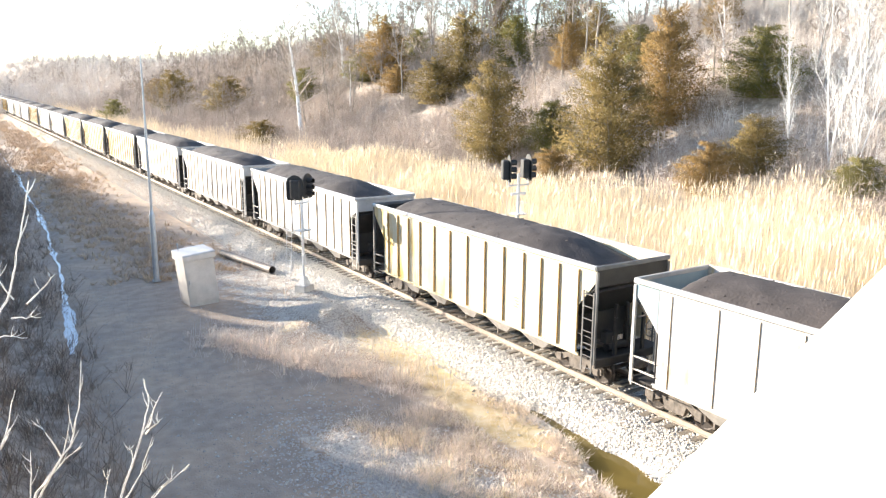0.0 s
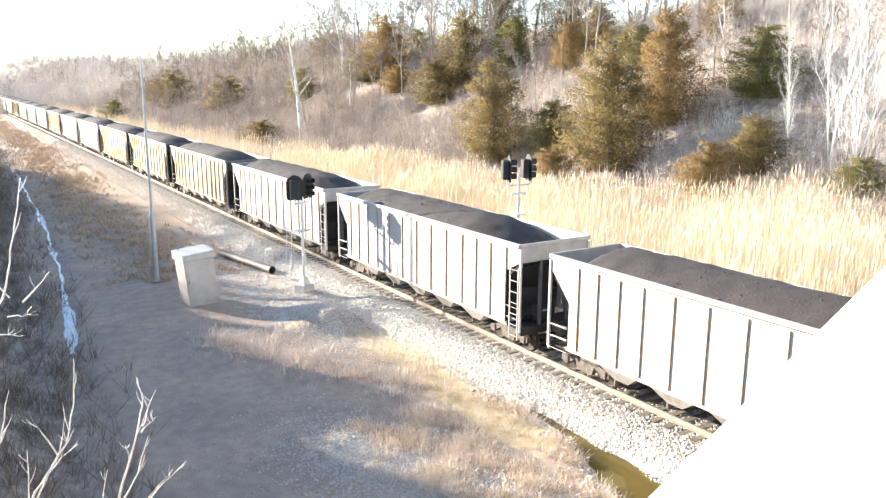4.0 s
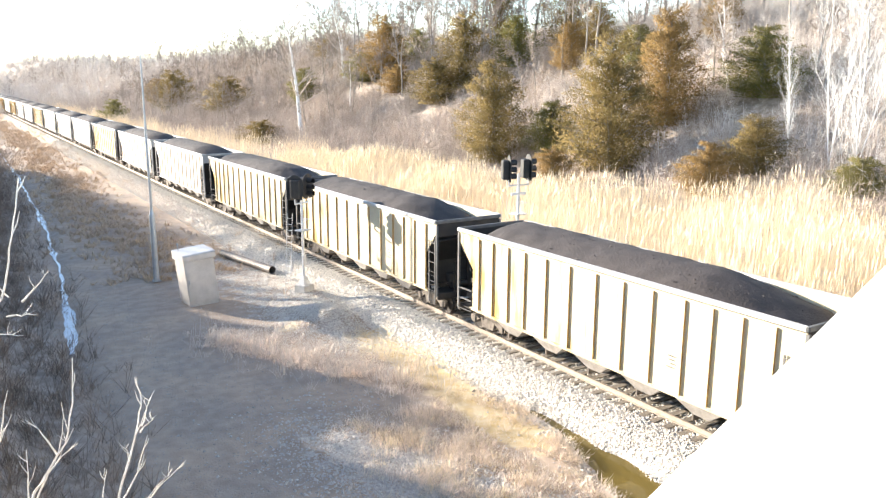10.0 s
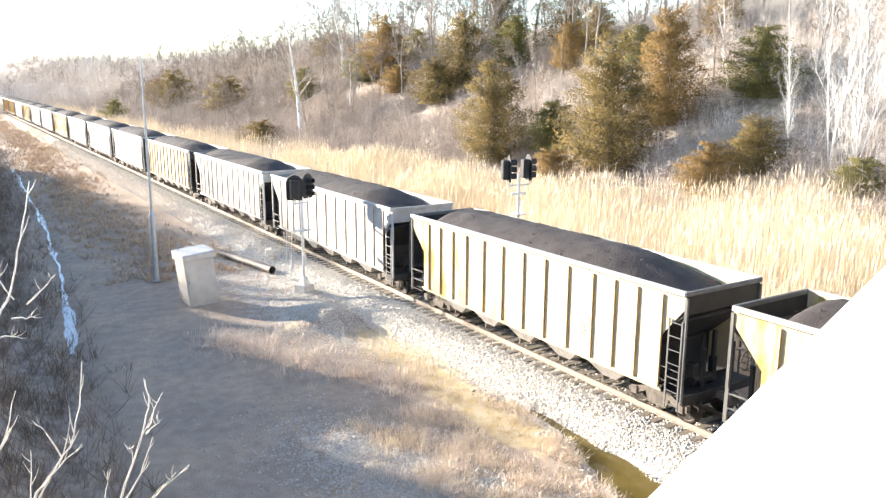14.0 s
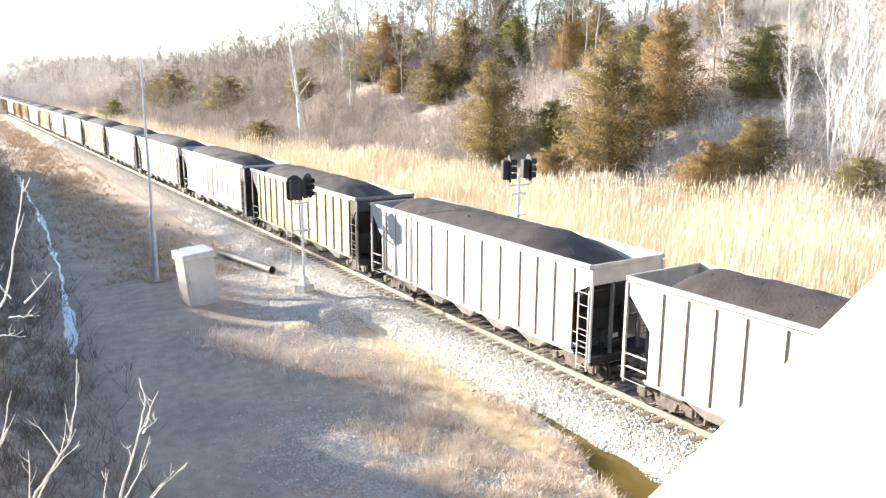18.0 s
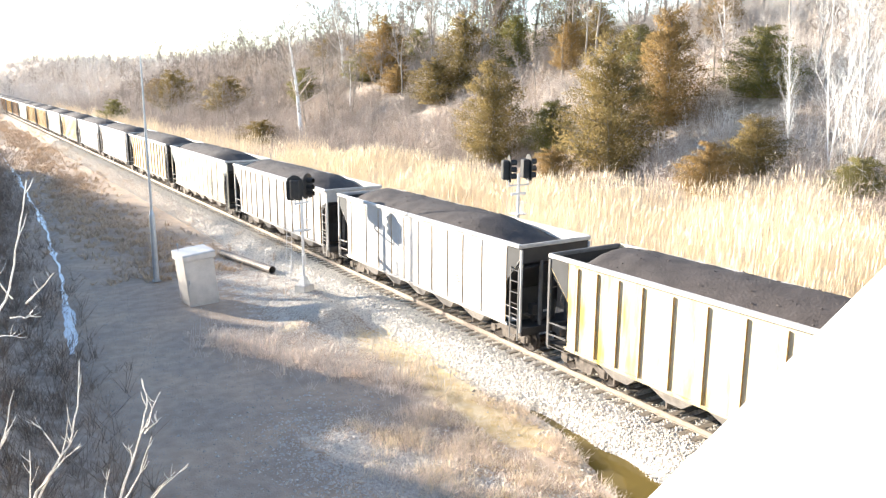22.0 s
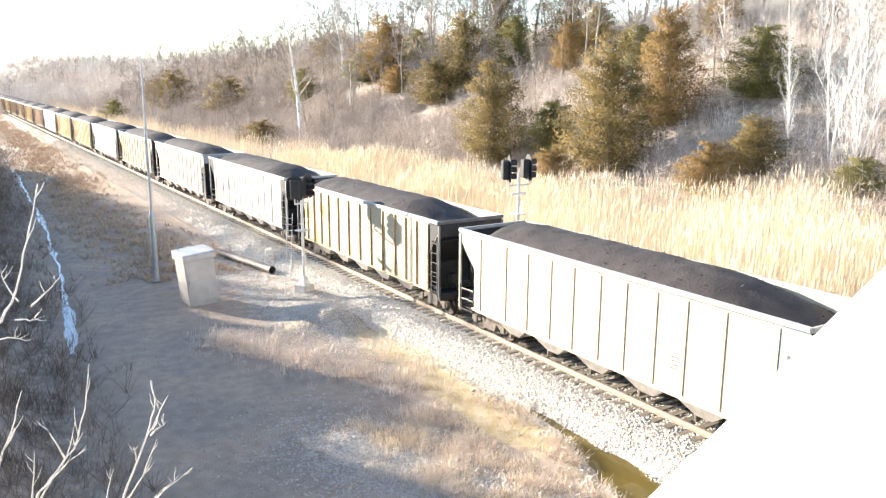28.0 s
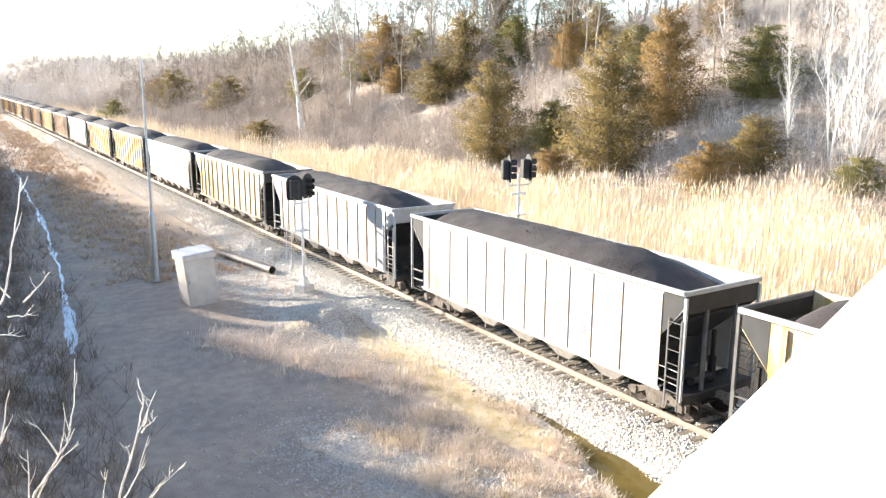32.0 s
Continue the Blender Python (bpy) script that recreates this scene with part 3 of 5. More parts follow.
def coal_load(seed):
    """A heaped load: low at both ends, crowned along the middle, lumpy."""
    nx, ny = 20, 90
    X, Y = np.meshgrid(np.linspace(-WIDE + .085, WIDE - .085, nx), np.linspace(-HALF + .03, HALF - .03, ny))
    shift = (Y + HALF) / CAR_L
    lift = smoothstep(.0, 4.6, Y + HALF + .3) * smoothstep(.0, 1.7, HALF - Y)
    Z = 3.46 + .50 * lift + (.46 * lift + .04) * (1 - (X / WIDE) ** 2) - .04 * shift
    Z = Z + .012 * np.sin(Y * 1.1 + seed) * lift * (1 - (X / WIDE) ** 2)
    for i in range(ny):
        for j in range(nx):
            Z[i, j] += .05 * noise.noise((X[i, j] * 1.3 + seed * 9, Y[i, j] * 1.3, seed)) + .022 * noise.noise((X[i, j] * 6, Y[i, j] * 6, seed * 3))
    Z = Z - .50 * np.exp(-((HALF - Y) / 1.0) ** 2) - .25 * np.exp(-((HALF + Y) / .8) ** 2)
    Z = np.maximum(Z, 2.50)
    verts = np.stack([X, Y, Z], -1).reshape(-1, 3)
    i = np.arange(nx * ny).reshape(ny, nx)
    faces = np.stack([i[:-1, :-1], i[:-1, 1:], i[1:, 1:], i[1:, :-1]], -1).reshape(-1, 4)
    # loose lumps on top of the heap
    r = np.random.default_rng(int(seed * 10))
    pick = r.integers(0, nx * ny, 620)
    c = verts[pick] + r.normal(0, .06, (620, 3)) * np.array([[1, 1, 0]])
    c[:, 0] = np.clip(c[:, 0], -WIDE + .15, WIDE - .15)
    size = .012 + .035 * r.uniform(0, 1, 620) ** 3
    lump = np.array([[1, 0, 0], [0, 1, 0], [-1, 0, 0], [0, -1, 0], [0, 0, .8]]) * r.uniform(.6, 1.3, (620, 5, 1)) + r.normal(0, .2, (620, 5, 3))
    lv = (c[:, None] + lump * size[:, None, None]).reshape(-1, 3)
    lf = (len(verts) + np.arange(620)[:, None, None] * 5 + np.array([[0, 1, 4], [1, 2, 4], [2, 3, 4], [3, 0, 4]])[None]).reshape(-1, 3)
    me = mesh_of("coal_load", np.concatenate([verts, lv]).tolist(), faces.tolist() + lf.tolist(), M["coal"])
    me.polygons.foreach_set("use_smooth", [i < len(faces) for i in range(len(me.polygons))])
    return me


COAL = [coal_load(s) for s in (0.3, 1.9, 3.4)]
PLAIN, DARK = "white-painted open steel hopper car heaped with coal", M["black"]
KINDS = {
    "white": (("thin", M["white"], M["white"], M["shade_white"], M["flank_shade_tan"]), PLAIN),
    "white_dark": (("sparse", M["white"], M["panel_grey"], DARK, M["flank_shade_tan"]), "white open hopper car with dark grey end panels, heaped with coal"),
    "white_blue": (("sparse", M["white"], M["blue"], M["blue"], M["flank_shade_tan"]), "white open hopper car with pale blue end panels, heaped with coal"),
    "cream": (("ribbed", M["cream"], M["cream"], DARK, M["flank_shade_tan"]), "yellowed cream ribbed steel hopper car heaped with coal"),
    "cream_black": (("ribbed", M["cream"], M["panel_grey"], DARK, M["flank_shade_tan"]), "yellowed cream ribbed hopper car with dark ends, heaped with coal"),
    "cream_blue": (("sparse", M["pale_cream"], M["blue"], DARK, M["flank_shade_tan"]), "pale cream hopper car with pale blue end panels, heaped with coal"),
    "orange": (("ribbed", M["orange"], M["black"], DARK, M["flank_shade_tan"]), "weathered yellow ribbed hopper car heaped with coal"),
    "rust": (("ribbed", M["rust"], M["black"], DARK, M["rust"]), "rust-brown ribbed hopper car heaped with coal"),
}
# play in the couplers, car by car
SLACK = (-.55, -.50, -.31, -.25, -.19, -.18, -.10, -.15, .05, 0, 0, 0, -.10, 0, 0, .15)
ORDER = ["white_blue", "cream", "white", "white", "white", "cream", "cream", "cream", "white", "white", "cream_black", "white_dark", "white", "cream_blue", "cream_black",
         "white_dark", "white", "cream", "cream_blue", "orange", "orange", "cream_blue", "rust", "orange", "rust", "rust", "cream", "rust", "orange", "rust", "cream"]


def car_y(k, t):
    """The middle of car k along the track at t seconds."""
    return 13.80 + SLACK[min(k - FIRST, len(SLACK) - 1)] + HALF + PITCH * k - SPEED * (t - 23)


def train():
    cars, made = {}, {}
    for k in range(FIRST, LAST + 1):
        name = ORDER[k - FIRST]
        spec, label = KINDS[name]
        if name not in made:
            made[name] = hopper(*spec)
            car = made[name]
        else:
            car = copy_thing(made[name], pose(0, 0, 0))
            for ch in [c for c in car.children if c.name.startswith("coal_load")]:
                bpy.data.objects.remove(ch)
        load = new("coal_load", COAL[(k - FIRST) % 3])
        load.parent = car
        tagged(car, label, "hopper car", "hopper cars of the coal train")
        cars[k] = car
    return cars


CARS = train()


# ---------------------------------------------------------------- things beside the track
def signal_head(parent, m, facing):
    """A target signal: round-topped backboard, hood and lens, built facing -y."""
    bm = bmesh.new()
    pts = [(-.26, -.42), (.26, -.42), (.30, -.3), (.30, .22)] + [(.30 * cos(a), .22 + .30 * sin(a)) for a in np.linspace(.25, pi - .25, 7)] + [(-.30, .22), (-.30, -.3)]
    slab(bm, pts, 1, -.015, .015)
    bmesh.ops.transform(bm, matrix=m, verts=bm.verts[:])
    back = part("backboard", bm, M["black"], parent, "black round-topped signal backboard")
    bm = bmesh.new()
    box(bm, -.17, .17, .015, .26, -.34, .34, .03)
    bmesh.ops.transform(bm, matrix=m, verts=bm.verts[:])
    part("lamp_housing", bm, M["black"], parent)
    for z in (.24, 0, -.24):
        bm = bmesh.new()
        # hood: three quarters of a tube
        n = 12
        for i in range(n):
            a, b = radians(-45 + 270 * i / n), radians(-45 + 270 * (i + 1) / n)
            for r0, r1 in ((.115, .105),):
                q = [(r0 * cos(a), -.015, z + r0 * sin(a)), (r0 * cos(b), -.015, z + r0 * sin(b)), (r0 * cos(b), -.26, z + r0 * sin(b)), (r0 * cos(a), -.26, z + r0 * sin(a))]
                p = [(r1 * cos(a), -.015, z + r1 * sin(a)), (r1 * cos(b), -.015, z + r1 * sin(b)), (r1 * cos(b), -.26, z + r1 * sin(b)), (r1 * cos(a), -.26, z + r1 * sin(a))]
                vq, vp = [bm.verts.new(c) for c in q], [bm.verts.new(c) for c in p]
                bm.faces.new(vq), bm.faces.new(vp[::-1]), bm.faces.new((vq[2], vq[3], vp[3], vp[2]))
        bmesh.ops.remove_doubles(bm, verts=bm.verts[:], dist=.0005)
        bmesh.ops.transform(bm, matrix=m, verts=bm.verts[:])
        part("hood", bm, M["black"], back)
        bm = bmesh.new()
        rod(bm, (0, -.018, z), (0, -.03, z), .10, 16)
        bmesh.ops.transform(bm, matrix=m, verts=bm.verts[:])
        part("lens", bm, M["lens"], back)


def signal(x, y, turn, base_z, up, gap, head_turns, label, size=1.0):
    """A mast signal on a concrete foot, two heads side by side over a small platform with a ladder; up: extra height."""
    th = new("signal_mast")
    th.matrix_world = pose(x, y, base_z, 0, 0, turn) @ Matrix.Scale(size, 4)
    bm = bmesh.new()
    box(bm, -.36, .36, -.36, .36, -.35, .30, .04)
    part("footing", bm, M["concrete"], th, "square concrete footing")
    bm = bmesh.new()
    bmesh.ops.create_cone(bm, cap_ends=True, segments=4, radius1=.33, radius2=.12, depth=.42, matrix=pose(0, 0, .51, 0, 0, 45))
    part("mast_base", bm, M["silver"], th)
    bm = bmesh.new()
    rod(bm, (0, 0, .6), (0, 0, 5.0 + up), .075, 14, .065)
    part("mast", bm, M["silver"], th, "silver painted steel mast")
    bm = bmesh.new()
    box(bm, -.34, .34, -.30, .22, 3.06 + up, 3.09 + up)
    for i in range(6):
        box(bm, -.34 + i * .12, -.29 + i * .12, -.30, .22, 3.095 + up, 3.12 + up)
    part("platform", bm, M["galv"], th)
    for xx, yy in ((-.32, -.28), (.32, .20)):
        bm = bmesh.new()
        rod(bm, (xx, yy, 3.10 + up), (xx, yy, 3.62 + up), .012, 6)
        part("handrail_post", bm, M["silver"], th)
    for z in (3.62 + up,):
        bm = bmesh.new()
        for a, b in (((-.32, -.28), (.32, -.28)), ((.32, -.28), (.32, .20))):
            rod(bm, (*a, z), (*b, z), .013, 6)
        part("handrail", bm, M["silver"], th)
    bm = bmesh.new()
    rod(bm, (-.95, .05, -.2), (-.62, .05, 4.0 + up), .013, 6), rod(bm, (-.95, .40, -.2), (-.62, .40, 4.0 + up), .013, 6)
    lad = part("ladder", bm, M["silver"], th)
    for i in range(13):
        z = .15 + i * .3
        xx = -.95 + .33 * (z + .2) / (4.2 + up)
        bm = bmesh.new()
        rod(bm, (xx, .05, z), (xx, .40, z), .012, 5)
        part("rung", bm, M["silver"], lad)
    bm = bmesh.new()
    box(bm, -.2, -.02, -.24, -.08, 1.35, 1.85, .02)
    part("junction_box", bm, M["silver"], th)
    bm = bmesh.new()
    rod(bm, (-gap, 0, 4.45 + up), (gap, 0, 4.45 + up), .045, 8), rod(bm, (-gap, 0, 4.43 + up), (-gap, 0, 4.9 + up), .035, 8), rod(bm, (gap, 0, 4.43 + up), (gap, 0, 4.9 + up), .035, 8)
    part("cross_arm", bm, M["silver"], th)
    if up:
        bm = bmesh.new()
        box(bm, -.42, .42, -.06, .06, 3.98 + up, 4.10 + up, .01)
        part("bracket", bm, M["silver"], th)
    for xx, tn in zip((-gap, gap), head_turns):
        signal_head(th, pose(xx, 0, 5.2 + up, 0, 0, tn) @ Matrix.Scale(1.32, 4), True)
    return tagged(th, label, "railway signal", "signals beside the track")


signal(-3.85, 34.93, 24, -.386, 0, .47, (136, 6), "silver railway signal mast with two black heads on a concrete footing", .957)
signal(4.75, 29.3, 0, -1.15, 1.5, .58, (66, 74), "silver railway signal mast with two black heads among tall reeds")


def cabinet():
    th = new("equipment_cabinet")
    th.matrix_world = pose(-8.32, 36.95, -.82, -2.5, -4.5, 5)
    w, d, h = .72, .62, 2.42
    bm = bmesh.new()
    box(bm, -w, w, -d, d, .10, h, .02)
    part("body", bm, M["alu"], th, "bare aluminium cabinet body")
    bm = bmesh.new()
    slab(bm, [(-d - .16, h - .22), (-d - .16, h + .02), (-d - .10, h + .07), (d + .08, h + .18), (d + .08, h - .22)], 0, -w - .06, w + .06)
    part("roof", bm, M["alu"], th, "deep sloping overhanging roof hood")
    bm = bmesh.new()
    box(bm, -w + .05, w - .05, -d - .018, -d - .002, .2, h - .26, .006)
    part("door", bm, M["alu"], th)
    bm = bmesh.new()
    box(bm, -w + .10, -w + .16, -d - .06, -d - .018, 1.1, 1.3, .01)
    part("handle", bm, M["galv"], th)
    for z in (.4, 1.2, 2.1):
        bm = bmesh.new()
        rod(bm, (w + .012, -d + .08, z - .08), (w + .012, -d + .08, z + .08), .014, 6)
        part("hinge", bm, M["galv"], th)
    bm = bmesh.new()
    box(bm, -w + .05, w - .05, -d + .05, d - .05, -.12, .10)
    part("plinth", bm, M["concrete"], th)
    bm = bmesh.new()
    rod(bm, (-w + .2, d - .15, h + .1), (-w + .2, d - .15, h + .45), .02, 8), rod(bm, (-w + .2, d - .15, h + .40), (-w + .2, d - .15, h + .5), .05, 8)
    part("vent_pipe", bm, M["galv"], th)
    tagged(th, "bare aluminium trackside equipment cabinet on the dirt", "cabinet")


cabinet()


def antenna_pole():
    th = new("antenna_pole")
    th.matrix_world = pose(-9.22, 41.8, -.75)
    bm = bmesh.new()
    rod(bm, (0, 0, .05), (0, 0, 3.5), .145, 14)
    part("lower_tube", bm, M["galv"], th, "thick galvanised lower tube")
    bm = bmesh.new()
    rod(bm, (0, 0, 3.45), (0, 0, 3.75), .145, 14, .075)
    part("reducer", bm, M["galv"], th)
    bm = bmesh.new()
    rod(bm, (0, 0, 3.7), (0, 0, 8.2), .07, 10, .06)
    part("middle_tube", bm, M["galv"], th)
    bm = bmesh.new()
    rod(bm, (0, 0, 8.15), (0, 0, 11.95), .05, 10, .03)
    part("upper_tube", bm, M["galv"], th)
    bm = bmesh.new()
    box(bm, -.2, .2, -.2, .2, .0, .06, .01)
    for a in (-.14, .14):
        for b in (-.14, .14):
            rod(bm, (a, b, .06), (a, b, .11), .02, 6)
    part("base_plate", bm, M["galv"], th)
    tagged(th, "tall slim galvanised steel pole in the yard", "pole")


antenna_pole()


def loose_pipe():
    a, b = Vector((-4.45, 46.0, -.60)), Vector((-3.42, 40.4, -.60))
    th = new("steel_pipe")
    d = b - a
    th.matrix_world = Matrix.Translation((a + b) / 2) @ d.to_track_quat("Z", "Y").to_matrix().to_4x4()
    L = d.length
    bm = bmesh.new()
    n = 20
    for r, flip in ((.22, False), (.195, True)):
        lo = [bm.verts.new((r * cos(2 * pi * i / n), r * sin(2 * pi * i / n), -L / 2)) for i in range(n)]
        hi = [bm.verts.new((r * cos(2 * pi * i / n), r * sin(2 * pi * i / n), L / 2)) for i in range(n)]
        for i in range(n):
            q = (lo[i], lo[(i + 1) % n], hi[(i + 1) % n], hi[i])
            bm.faces.new(q[::-1] if flip else q)
        if not flip:
            first = (lo, hi)
        else:
            for i in range(n):
                for k in (0, 1):
                    bm.faces.new((first[k][i], first[k][(i + 1) % n], (lo, hi)[k][(i + 1) % n], (lo, hi)[k][i]))
    bmesh.ops.recalc_face_normals(bm, faces=bm.faces[:])
    part("tube", bm, M["pipe"], th)
    tagged(th, "weathered grey-brown steel pipe lying on the gravel", "pipe")


loose_pipe()


def bridge():
    """The overbridge on which the camera stands: parapet with a white coping, deck and abutment behind."""
    along, across = Vector((.943, .332, 0)), Vector((-.332, .943, 0))
    turn = math.degrees(atan2(along.y, along.x))
    top = EYE.z - .50
    edge = EYE + across * .345
    th = new("bridge_parapet")
    th.matrix_world = pose(edge.x, edge.y, top, 0, 0, turn)
    bm = bmesh.new()
    box(bm, -14, 40, -.42, .0, -.12, 0, .004)
    part("coping", bm, M["coping"], th, "smooth white coping")
    bm = bmesh.new()
    box(bm, -14, 40, -.37, -.05, -1.05, -.12)
    part("wall", bm, M["concrete"], th)
    tagged(th, "white-topped bridge parapet in full sun", "parapet", kind="structure")
    deck = new("bridge_deck")
    deck.matrix_world = pose(edge.x, edge.y, top - 1.05, 0, 0, turn)
    bm = bmesh.new()
    box(bm, -14, 40, -9.5, -.02, -.9, 0, .02)
    part("slab", bm, M["concrete"], deck)
    tagged(deck, "concrete road bridge deck over the railway", "bridge", kind="structure")


bridge()


# ---------------------------------------------------------------- plants
rng = np.random.default_rng(7)


def blades(base, tip, width, bend=0.15):
    """Thin tapering strips from base points to tips, each bent a little."""
    n = len(base)
    d = tip - base
    a = rng.uniform(0, pi, n)
    side = np.stack([np.cos(a), np.sin(a), np.zeros(n)], 1) * (np.asarray(width) * .5).reshape(-1, 1)
    mid = base + d * .55 + np.stack([rng.normal(0, bend, n), rng.normal(0, bend, n), np.abs(rng.normal(0, bend, n))], 1) * np.linalg.norm(d, axis=1, keepdims=True) * .4
    verts = np.stack([base - side, base + side, mid + side * .75, mid - side * .75, tip], 1).reshape(-1, 3)
    i = np.arange(n)[:, None] * 5
    quads = (i + np.array([[0, 1, 2, 3]])).tolist()
    tris = (i + np.array([[3, 2, 4]])).tolist()
    return verts, quads + tris


def spikes(base, tip, width):
    """Twigs as slim three-cornered slivers."""
    n = len(base)
    side = np.cross(tip - base, rng.normal(0, 1, (n, 3)))
    side *= (np.asarray(width) * .5).reshape(-1, 1) / np.maximum(np.linalg.norm(side, axis=1, keepdims=True), 1e-6)
    verts = np.stack([base - side, base + side, tip], 1).reshape(-1, 3)
    return verts, np.arange(3 * n).reshape(-1, 3).tolist()


def stuff(name, base, tip, width, material, label, category, bend=.15):
    v, f = blades(base, tip, width, bend)
    return tagged(new(name, mesh_of(name, v.tolist(), f, material)), label, category, kind="stuff")


def on_ground(x, y, dz=0.0):
    return np.stack([x, y, height(x, y) + dz], 1)


def spread(n, lo, hi):
    return rng.uniform(lo, hi, n)


def reeds():
    n = 88000
    y = np.concatenate([8 + rng.uniform(0, 1, n) ** 1.25 * 70, spread(n // 3, 75, 280)])
    inner = 4.6 + .5 * wob(y, y * .3, 3)
    outer = 19.5 + 3.5 * (1 - smoothstep(28, 44, y)) + 2.0 * wob(y * .4, y, 4) - 4.5 * smoothstep(60, 130, y)
    x = inner + (outer - inner) * rng.uniform(0, 1, len(y)) ** .8
    h = rng.normal(2.7, .35, len(y)) * (1 - .25 * smoothstep(100, 250, y)) * (.8 + .2 * wob(x, y, 2.5))
    base = on_ground(x, y, -.05)
    lean = np.stack([.015 + rng.normal(0, .035, len(y)), -.01 + rng.normal(0, .035, len(y)), np.ones(len(y))], 1)
    tip = base + lean * h[:, None]
    stuff("reeds", base, tip, rng.uniform(.006, .012, len(y)) * (1 + y / 50), M["reed"], "dense stand of tall dry tan reeds", "reeds", .012)
    pick = rng.uniform(0, 1, len(y)) < .18
    b = base[pick] + (tip - base)[pick] * .9
    t = tip[pick] + np.stack([rng.normal(.03, .04, pick.sum()), rng.normal(-.01, .04, pick.sum()), np.full(pick.sum(), .20)], 1)
    stuff("reed_plumes", b, t, rng.uniform(.018, .042, pick.sum()) * (1 + y[pick] / 110), M["plume"], "feathery tan reed plumes", "reeds", .12)


reeds()


def tufts(name, n, region, hgt, material, label, width=.014, per=9, lean=.35):
    """Grass or weed tufts over a region given as a function of n that returns x and y."""
    x, y = region(n)
    keep = wob(x, y, .45) + rng.normal(0, .3, n) > -.12
    x, y = x[keep], y[keep]
    n = len(x)
    x, y = np.repeat(x, per) + rng.normal(0, .07, n * per), np.repeat(y, per) + rng.normal(0, .07, n * per)
    h = np.repeat(rng.uniform(.5, 1.25, n), per) * rng.uniform(.5, 1.1, n * per) * hgt
    base = on_ground(x, y, -.02)
    tip = base + np.stack([rng.normal(0.05, lean, n * per), rng.normal(-.03, lean, n * per), np.ones(n * per)], 1) * h[:, None]
    return stuff(name, base, tip, width * rng.uniform(.6, 1.4, n * per), material, label, "grass")


def meadow(n):
    y = spread(n, 7, 21)
    x = -6.9 + (y - 14) * .05 + rng.normal(0, 1.15, n)
    return np.where(x > -5.2, x - 3.0, x), y


def verge(n):
    f = rng.uniform(0, 1, n)
    return -9.6 + 4.9 * f + rng.normal(0, .75, n), 31.0 - 8.5 * f + rng.normal(0, 1.0, n)


def silt_edge(n):
    y = spread(n, 16.5, 29)
    return -4.5 + .02 * (y - 22) + rng.normal(0, .55, n), y


def strip(n):
    y = 42 + rng.uniform(0, 1, n) ** 1.2 * 230
    return -8.0 + 1.6 * wob(y, y * .2, 9) + rng.normal(0, 1.9, n) + .015 * np.minimum(y - 42, 110), y


def ditch(n):
    y = spread(n, 16, 130)
    return -15.9 + .045 * (y - 20) + rng.normal(0, 1.1, n) - np.abs(rng.normal(0, 2.2, n)), y


tufts("dry_grass", 2700, meadow, .34, M["grass"], "matted dry pinkish-tan grass", .011, 10, .75)
tufts("pale_straw", 1200, meadow, .42, M["straw"], "pale bleached straw among the grass", .010, 8, .6)
tufts("weed_stalks", 380, meadow, .6, M["weed"], "upright dead weed stalks", .011, 6, .3)
tufts("verge_grass", 620, verge, .40, M["grass"], "dry straw-coloured grass on the gravel mound", .011, 9, .6)
tufts("verge_weeds", 460, verge, .95, M["twig_pale_haze"], "upright dead weeds beside the gravel mound", .011, 6, .25)
tufts("silt_straw", 420, silt_edge, .22, M["straw"], "bleached straw lying on yellow silt", .011, 9, 1.0)
tufts("strip_grass", 9000, strip, .42, M["tan_grass"], "strip of dry tan grass along the dirt road", .034, 9, .7)
tufts("strip_weeds", 420, strip, .6, M["weed"], "brown dead weeds along the dirt road", .022, 8, .35)
def puddle_edge(n):
    y = spread(n, 12.2, 20.5)
    return np.interp(y, (13.2, 14.5, 15.6, 16.5, 18, 20), (-4.55, -3.95, -3.65, -3.25, -3.1, -3.1)) - np.abs(rng.normal(.05, .45, n)), y


tufts("puddle_grass", 420, puddle_edge, .30, M["grass"], "matted dry grass along the puddle", .012, 10, .8)
tufts("puddle_straw", 300, puddle_edge, .26, M["straw"], "bleached straw hanging over the puddle", .011, 9, .9)
tufts("ditch_brush", 4800, ditch, 1.0, M["brush_dark"], "dark brown tangled brush in the ditch", .017, 9, .6)


# cedars: x, y, width, height
OLIVE = [(26.0, 45.1, 7.7, 10.8), (25.0, 58.9, 7.2, 9.4), (44.5, 66.3, 5.9, 5.4), (28.6, 33.8, 5.2, 4.1), (45.6, 137.2, 9.9, 4.8), (33.8, 82.7, 8.6, 5.8), (36.6, 80.9, 8.2, 9.4), (19.7, 105.0, 8.1, 3.4),
         (26.5, 177.2, 11.6, 9.1), (28.0, 145.1, 10.9, 7.1), (47, 74, 7, 9), (50, 92, 8, 9)]
BROWN = [(31.7, 44.7, 6.0, 9.6), (44.0, 49.8, 3.6, 6.5), (25.3, 35.0, 5.0, 3.8), (21.8, 46.9, 4.9, 3.5), (39.0, 105.1, 10, 9.2), (36.6, 97.0, 7.0, 4.0), (30.2, 207.4, 8.8, 5.8), (40.8, 66.6, 5.4, 5.3)]
GREEN = [(27.2, 53.4, 5.2, 4.9), (36.1, 39.2, 6.8, 5.6), (41.4, 76.9, 7.6, 6.4), (40.2, 56.2, 4.9, 4.5), (28.4, 26.3, 4.3, 2.4), (37.9, 109.3, 9.0, 4.6), (14.5, 178.5, 7.4, 5.1),
         (45.0, 105.8, 6.4, 5.2), (33.0, 121.3, 6.8, 5.6)]


